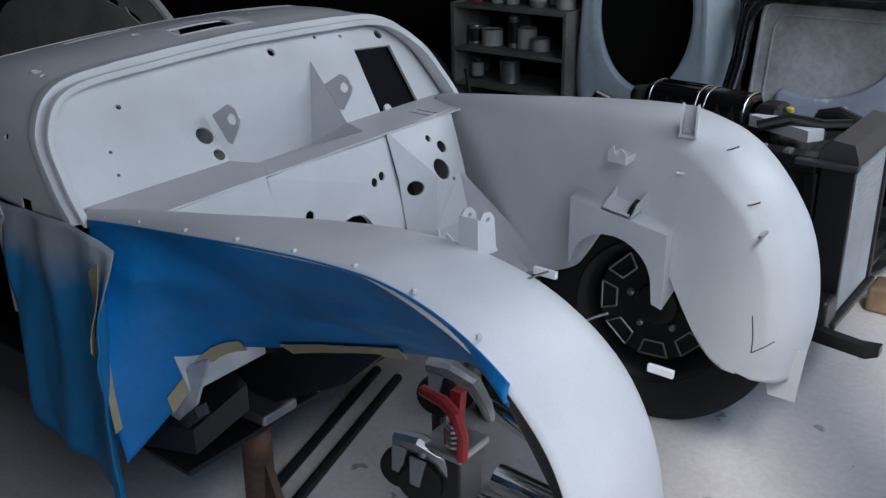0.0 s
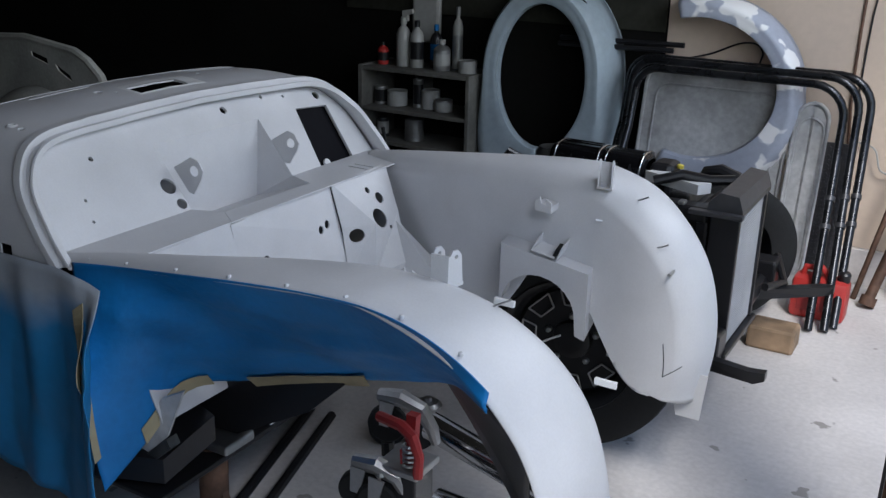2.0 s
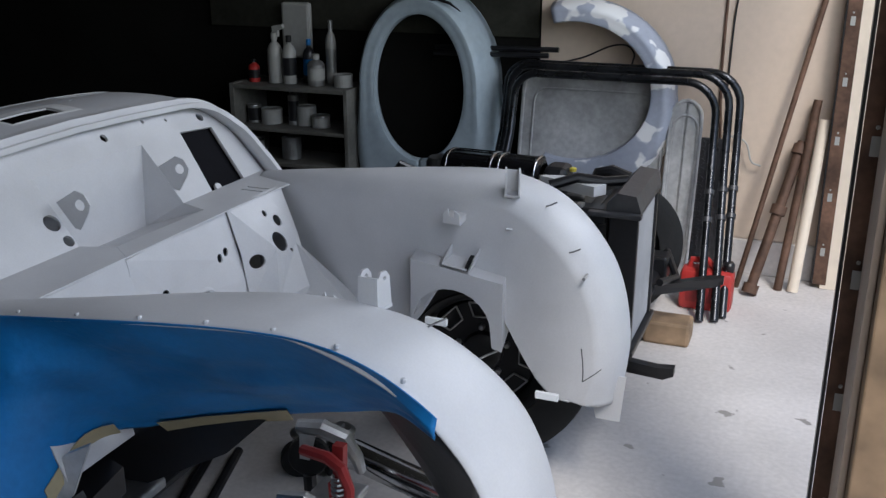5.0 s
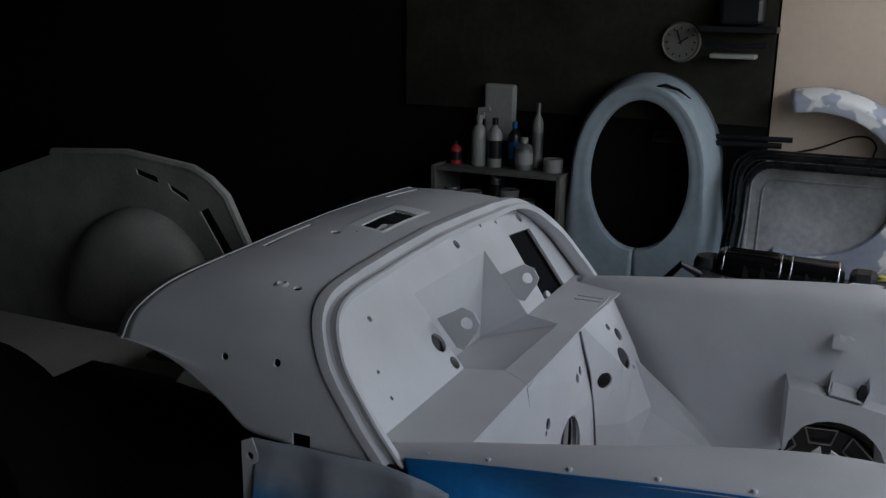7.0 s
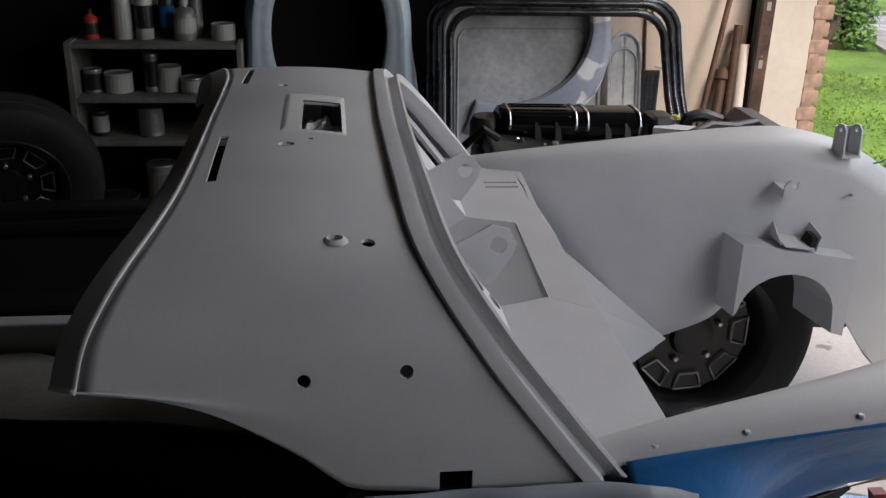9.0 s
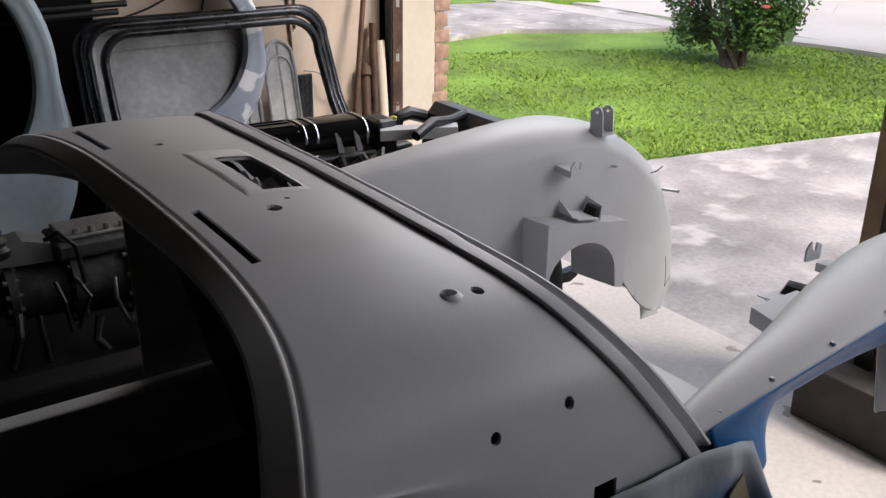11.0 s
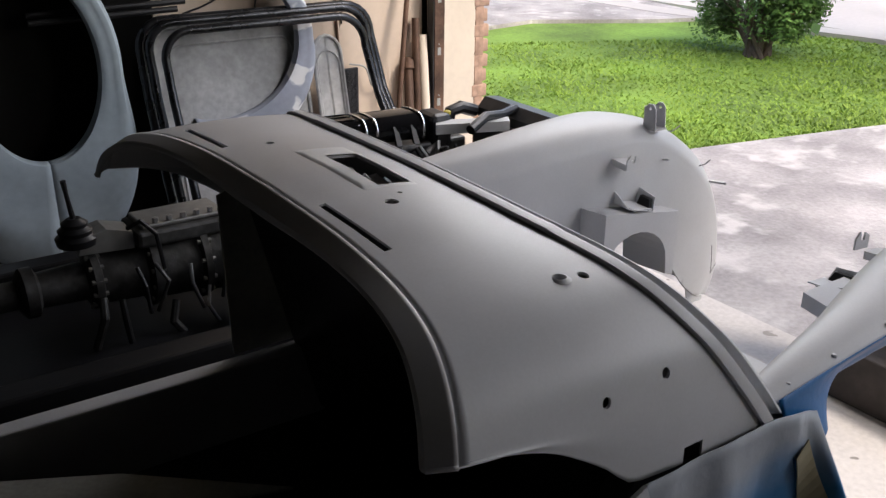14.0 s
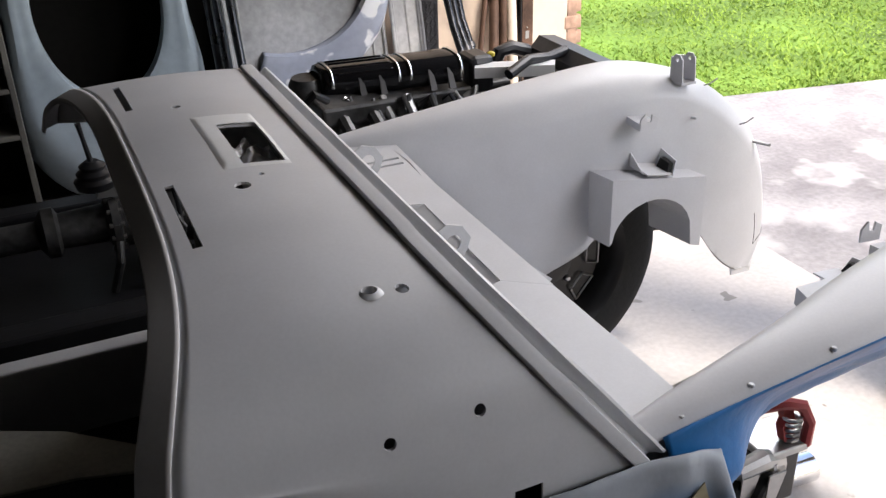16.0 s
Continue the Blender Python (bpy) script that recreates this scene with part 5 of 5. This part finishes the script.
def in_vent(u, v):
    return -0.315 < -0.343 + 0.093 * u < -0.255 and -0.099 < -0.106 + 0.232 * v < 0.071


part("vent_frame", grid_bm(vent_frame, 30, 50, None, in_vent), PRIMER_PALE, CAR, "paler seat round the vent opening", True)
# vent flap crumpled in the scuttle opening
def flap(u, v):
    x, y = -0.318 + 0.066 * u, -0.102 + 0.176 * v
    return Vector((x, y, 1.030 + 0.030 * abs(noise.noise((u * 2.6, v * 3.4, 3))) + 0.006 * noise.noise((u * 6, v * 8, 6)) - 0.02 * (2 * abs(v - 0.45)) ** 2))


part("vent_flap", grid_bm(flap, 20, 40), PRIMER, CAR, "crumpled covering in the vent opening", True)
part("lamp_boss", lathe_bm([(0.016, 0), (0.012, 0.003), (0.009, 0.004), (0.008, -0.01)], "z", 18, None, (-0.27, -0.455, cowl_top((-0.27, -0.455)) - 0.001)), PRIMER, CAR, "", True)

# ---- under and beside the body ----
st = thing("axle_stand", "rusty steel stand holding up the body", "stand", pose(0, 0, 0))
part("stand_post", tube_bm([(0.10, -0.30, 0.0), (0.11, -0.30, 0.30)], 0.035, 12), RUSTY, st, "", True)
part("stand_foot", poly_bm([(0.13, -0.32, 0.0), (0.24, -0.34, 0.0), (0.14, -0.31, 0.16)], (0, 0.02, 0)), RUSTY, st)
part("stand_head", box_bm(0.05, 0.20, -0.35, -0.25, 0.30, 0.325, 0.006), BARE, st)
# added black block filling the dark void behind the paper
part("void_block", poly_bm([(0.0, -0.56, 0.36), (0.16, -0.50, 0.36), (0.22, -0.40, 0.44), (0.10, -0.36, 0.44), (0.0, -0.45, 0.40)], (0, 0, -0.06)), BLACK, CAR)
part("scuttle_side", poly_bm([(0.235, -0.50, 0.545), (0.178, -0.50, 0.421), (0.06, -0.50, 0.315), (0.10, -0.50, 0.424), (0.17, -0.50, 0.51)], (-0.004, 0.012, 0)), PANELW, CAR, "bare pale lower corner panel")
part("sill_rail", poly_bm([(0.03, -0.505, 0.290), (0.18, -0.505, 0.420), (0.19, -0.505, 0.40), (0.05, -0.505, 0.272)], (0, 0.03, 0)), ENGINE, CAR, "rusty dark lower rail")

# added upright black sheet, put where only shade lies under the body
part("floor_pan_and_shade", poly_bm([(0.035, -0.30, 0.349), (0.06, -0.30, 0.47), (0.227, -0.30, 0.525), (0.389, -0.30, 0.545), (0.50, -0.30, 0.55), (0.40, -0.30, 0.454), (0.19, -0.30, 0.336), (0.117, -0.30, 0.331)], (0, 0.03, 0)), BLACK, CAR, "black sheet standing in for the shade under the floor pan")


def caster(m):
    c = thing("caster", "grey steel swivel caster of a wheeled frame on the floor", "caster", m, "casters of the frame")
    part("caster_wheel", lathe_bm([(0, -0.016), (0.05, -0.016), (0.056, -0.01), (0.056, 0.01), (0.05, 0.016), (0, 0.016)], "y", 24, None, (0, 0, 0.056)), RUBBER, c, "black rubber wheel", True)
    for y in (-0.024, 0.024):
        part("fork", poly_bm([(-0.02, y - 0.002, 0.05), (0.0, y - 0.002, 0.04), (0.02, y - 0.002, 0.05), (0.05, y - 0.002, 0.13), (-0.02, y - 0.002, 0.13)], (0, 0.004, 0)), BARE, c)
    part("swivel_plate", lathe_bm([(0, 0), (0.04, 0), (0.042, 0.006), (0.03, 0.016), (0, 0.018)], "z", 20, None, (0.015, 0, 0.131)), BARE, c, "", True)
    part("swivel_bolt", lathe_bm([(0.012, 0), (0.012, 0.012), (0, 0.016)], "z", 6, None, (0.015, 0, 0.148)), BARE, c)
    return c


c0 = caster(pose(0.20, 0.32, 0.0, 0, 0, 30))
copy_thing(c0, pose(0.30, 0.36, 0.0, 0, 0, 80))
for a, b in (((0.50, 0.06, 0.28), (0.86, 0.02, 0.22)), ((0.52, -0.02, 0.036), (0.92, -0.04, 0.036)), ((0.50, 0.10, 0.036), (0.92, 0.08, 0.036))):
    tagged(part("steel_pipe", tube_bm([a, b], 0.036, 20), CHROME, None, "", True), "bright bare steel pipe lying under the wing", "pipe", "loose steel pipes")
for a, b in (((-0.10, 0.34, 0.02), (0.09, -0.29, 0.02)), ((-0.02, 0.34, 0.02), (0.16, -0.26, 0.02))):
    tagged(part("floor_rail", tube_bm([a, b], 0.014, 8), BLACK, None, "", True), "dark steel rail lying on the floor", "rail")
jk = thing("clamp_jack", "black jack with a red handle and coil spring", "jack", pose(0, 0, 0))
part("jack_body", box_bm(0.555, 0.645, -0.25, -0.17, 0.22, 0.34, 0.006), BLACK, jk)
part("jack_cap", box_bm(0.55, 0.655, -0.26, -0.16, 0.341, 0.358, 0.004), BARE, jk)
part("jack_leg", box_bm(0.60, 0.66, -0.20, -0.16, 0.0, 0.20, 0.004), BLACK, jk)
part("jack_base", box_bm(0.48, 0.80, -0.26, -0.06, 0.0, 0.03, 0.006), BLACK, jk)
part("jack_handle", tube_bm([(0.53, -0.215, 0.445), (0.60, -0.235, 0.452), (0.635, -0.245, 0.44), (0.655, -0.25, 0.40), (0.652, -0.25, 0.35)], [0.012, 0.013, 0.013, 0.011, 0.012], 8), REDIRON, jk, "red painted handle", True)
part("jack_pedal", poly_bm([(0.600, -0.215, 0.47), (0.625, -0.215, 0.47), (0.632, -0.235, 0.405), (0.645, -0.24, 0.395), (0.645, -0.245, 0.365), (0.605, -0.245, 0.365), (0.600, -0.24, 0.395), (0.610, -0.235, 0.405)], (0, 0.02, 0)), REDIRON, jk, "red iron pedal")
part("jack_spring", tube_bm([(0.625 + 0.016 * math.cos(k * 0.7), -0.235 + 0.016 * math.sin(k * 0.7), 0.358 + k * 0.0013) for k in range(45)], 0.004, 6), BARE, jk, "", True)
for x, y, z in ((0.50, -0.25, 0.27), (0.555, -0.26, 0.265), (0.47, -0.09, 0.35)):
    r = part("roller", lathe_bm([(0, -0.014), (0.042, -0.014), (0.047, -0.008), (0.047, 0.008), (0.042, 0.014), (0, 0.014)], "y", 24, None, m=pose(x, y, z, 0, 0, 20) @ pose(0, 0, 0, -90)), RUBBER, jk, "black rubber roller", True)
    part("roller_fork", poly_bm([(x - 0.012, y - 0.02, z), (x + 0.012, y - 0.02, z), (x + 0.03, y - 0.02, z + 0.065), (x - 0.01, y - 0.02, z + 0.065)], (0, 0.004, 0)), BARE, r)
    part("fork_bolt", lathe_bm([(0.012, 0), (0.010, 0.01), (0, 0.012)], "z", 10, None, (x + 0.01, y, z + 0.066)), BARE, r)
for x, y, z in ((0.52, -0.25, 0.338), (0.48, -0.09, 0.418)):
    part("arched_arm", tube_bm([(x - 0.03, y, z), (x + 0.03, y, z + 0.008), (x + 0.075, y + 0.01, z - 0.012), (x + 0.10, y + 0.02, z - 0.06), (x + 0.105, y + 0.03, z - 0.10)], [0.018, 0.022, 0.02, 0.016, 0.012], 10), BARE, jk, "grey arched arm", True)
part("jack_strut", tube_bm([(0.47, -0.09, 0.30), (0.50, -0.12, 0.03)], 0.016, 8), BLACK, jk, "", True)
part("jack_strut", tube_bm([(0.52, -0.24, 0.24), (0.52, -0.22, 0.03)], 0.016, 8), BLACK, jk, "", True)

# ---- outside ----


def foliage(name, centre, radii, count, size, mat, label, category, seed, trunk=None, flowers=0):
    """Limbs from the foot, and many small leaves in clumps with gaps."""
    rnd = random.Random(seed)
    root = thing(name, label, category, pose(centre[0], centre[1], trunk or -0.12))
    base = Vector((0, 0, 0))
    clumps = []
    h0 = centre[2] - (trunk or -0.12)
    for k in range(34):
        a, b = rnd.uniform(0, 6.28), rnd.uniform(-0.7, 1.0)
        q = math.sqrt(max(0, 1 - b * b)) * rnd.uniform(0.55, 1.0)
        tip = Vector((radii[0] * q * math.cos(a), radii[1] * q * math.sin(a), h0 + radii[2] * b))
        part("limb", tube_bm([base + Vector((rnd.uniform(-0.1, 0.1), rnd.uniform(-0.1, 0.1), 0)), tip * 0.5 + Vector((0, 0, 0.1)), tip], [0.022, 0.012, 0.004], 5), BARK, root)
        clumps.append((tip, rnd.uniform(0.28, 0.5) * min(radii)))
    vs, fs = [], []
    for _ in range(count):
        c, r = rnd.choice(clumps)
        d = Vector((rnd.gauss(0, 1), rnd.gauss(0, 1), rnd.gauss(0, 0.9))).normalized() * r * rnd.random() ** 0.4
        p = c + d
        if p.z < 0.02:
            continue
        n1 = Vector((rnd.gauss(0, 1), rnd.gauss(0, 1), rnd.gauss(0, 1))).normalized()
        n2 = n1.orthogonal().normalized()
        s = size * rnd.uniform(0.6, 1.3)
        b = len(vs)
        vs += [p - n1 * s, p + n2 * s * 0.45, p + n1 * s, p - n2 * s * 0.45]
        fs.append((b, b + 1, b + 2, b + 3))
    me = bpy.data.meshes.new("leaves")
    me.from_pydata(vs, [], fs)
    me.materials.append(mat)
    lv = new("leaves", me)
    lv.parent = root
    lv["kind"] = "stuff"
    for _ in range(flowers):
        c, r = rnd.choice(clumps)
        d = Vector((-abs(rnd.gauss(0, 1)), rnd.gauss(0, 1), abs(rnd.gauss(0, 0.6)))).normalized() * r
        bm = bmesh.new()
        for k in range(6):
            a = k * 1.047
            o = Vector((0.02 * math.cos(a), 0.02 * math.sin(a), 0.0))
            lathe_bm([(0, 0), (0.02, 0.008), (0.014, 0.022), (0, 0.025)], "z", 6, bm, c + d + o)
        part("flower", bm, PETAL, root, "pink blossom")
    return root


foliage("shrub", (6.0, 4.05, 0.70), (0.52, 0.58, 0.90), 22000, 0.024, LEAF, "leafy green shrub with pink blossoms on the lawn", "shrub", 3, None, 14)
foliage("shrub", (4.4, 7.3, 0.1), (0.35, 0.6, 0.3), 3000, 0.035, LEAF, "low green plants round a tree trunk", "shrub", 4)
foliage("shrub", (12.6, 13.4, 0.35), (0.8, 1.6, 0.7), 6000, 0.09, LEAF, "dark green bushes by the far houses", "shrub", 6)
foliage("shrub", (12.4, 17.0, 0.2), (0.6, 1.0, 0.5), 3000, 0.08, LEAF, "round green bushes by the far houses", "shrub", 7)


def tree(x, y, r, h, seed, label):
    rnd = random.Random(seed)
    t = thing("tree", label, "tree", pose(x, y, -0.12))
    part("trunk", tube_bm([(0, 0, 0), (0.02, 0.01, h * 0.3), (-0.02, 0.03, h * 0.6), (0.0, 0.0, h)], [r * 1.3, r, r * 0.85, r * 0.5], 12), BARK, t, "", True)
    part("limb", tube_bm([(0, 0, h * 0.25), (0.12, -0.2, h * 0.45), (0.3, -0.45, h * 0.8)], [r * 0.7, r * 0.5, r * 0.25], 8), BARK, t, "", True)
    vs, fs = [], []
    for _ in range(2500):
        p = Vector((rnd.gauss(0, 0.7), rnd.gauss(0, 0.7), h + rnd.gauss(0, 0.45)))
        n1 = Vector((rnd.gauss(0, 1), rnd.gauss(0, 1), rnd.gauss(0, 1))).normalized()
        n2 = n1.orthogonal()
        b = len(vs)
        vs += [p - n1 * 0.06, p + n2 * 0.03, p + n1 * 0.06, p - n2 * 0.03]
        fs.append((b, b + 1, b + 2, b + 3))
    me = bpy.data.meshes.new("crown")
    me.from_pydata(vs, [], fs)
    me.materials.append(LEAF)
    c = new("crown", me)
    c.parent = t


tree(4.3, 7.1, 0.085, 2.6, 21, "young tree with forked brown trunk")
tree(6.6, 2.75, 0.07, 1.9, 22, "small tree beside the driveway")


def house(x, y, w, d, h, label, seed):
    hs = thing("house", label, "house", pose(x, y, -0.12))
    part("wall", box_bm(-d / 2, d / 2, -w / 2, w / 2, 0, h), SIDING, hs)
    part("roof", poly_bm([(-d / 2 - 0.3, -w / 2 - 0.3, h), (d / 2 + 0.3, -w / 2 - 0.3, h), (0, -w / 2 - 0.3, h + d * 0.3)], (0, w + 0.6, 0)), ROOFM, hs)
    for k in range(3):
        yy = -w / 2 + (k + 0.5) * w / 3
        wd = part("window", box_bm(-d / 2 - 0.03, -d / 2 - 0.002, yy - 0.45, yy + 0.45, h * 0.35, h * 0.8), TRIMW, hs)
        part("pane", box_bm(-d / 2 - 0.04, -d / 2 - 0.031, yy - 0.38, yy + 0.38, h * 0.39, h * 0.76), GLASS, wd)
    part("garage_door", box_bm(-d / 2 - 0.03, -d / 2 - 0.002, w / 2 - 1.9, w / 2 - 0.3, 0, h * 0.33), CARWHITE, hs)


house(22, 30, 9, 6, 2.6, "pale sided house across the street", 1)
house(21, 18.5, 8, 6, 2.6, "pale house behind bushes across the street", 2)
house(22, 6, 9, 6, 2.6, "low pale house across the street", 3)


def vehicle(m, mat, label):
    v = thing("parked_car", label, "car", m)
    body = [(-1.6, 0.25), (-1.62, 0.6), (-1.5, 0.68), (-1.45, 1.0), (0.45, 1.02), (0.75, 0.7), (1.55, 0.64), (1.62, 0.5), (1.6, 0.25)]
    bm = poly_bm([(x, -0.62, z) for x, z in body], (0, 1.24, 0))
    bmesh.ops.bevel(bm, geom=bm.edges[:], offset=0.04, segments=2, affect="EDGES")
    part("body", bm, mat, v)
    for x0, x1 in ((-1.38, -0.78), (-0.72, -0.12), (-0.06, 0.5)):
        for y in (-0.626, 0.618):
            part("side_window", box_bm(x0, x1, y, y + 0.008, 0.72, 0.95), GLASS, v)
    for x in (-1.0, 1.0):
        for y in (-0.56, 0.56):
            part("tyre", lathe_bm([(0, -0.09), (0.2, -0.09), (0.25, -0.06), (0.25, 0.06), (0.2, 0.09), (0, 0.09)], "y", 24, None, (x, y, 0.25)), RUBBER, v, "", True)
            part("hub", lathe_bm([(0, -0.1), (0.13, -0.1), (0.14, -0.092)], "y", 16, None, (x, y, 0.25)), BARE, v)
    for y in (-0.45, 0.45):
        part("headlight", lathe_bm([(0, 0), (0.08, 0), (0.07, 0.03), (0, 0.04)], "x", 14, None, (1.58, y, 0.52)), WHITEP, v)


vehicle(pose(15.2, 14.6, -0.12, 0, 0, 97), CARWHITE, "white family car parked across the street")
vehicle(pose(13.2, 6.6, -0.12, 0, 0, 20), BLACKSHINE, "dark vehicle parked across the street")
brick_face()
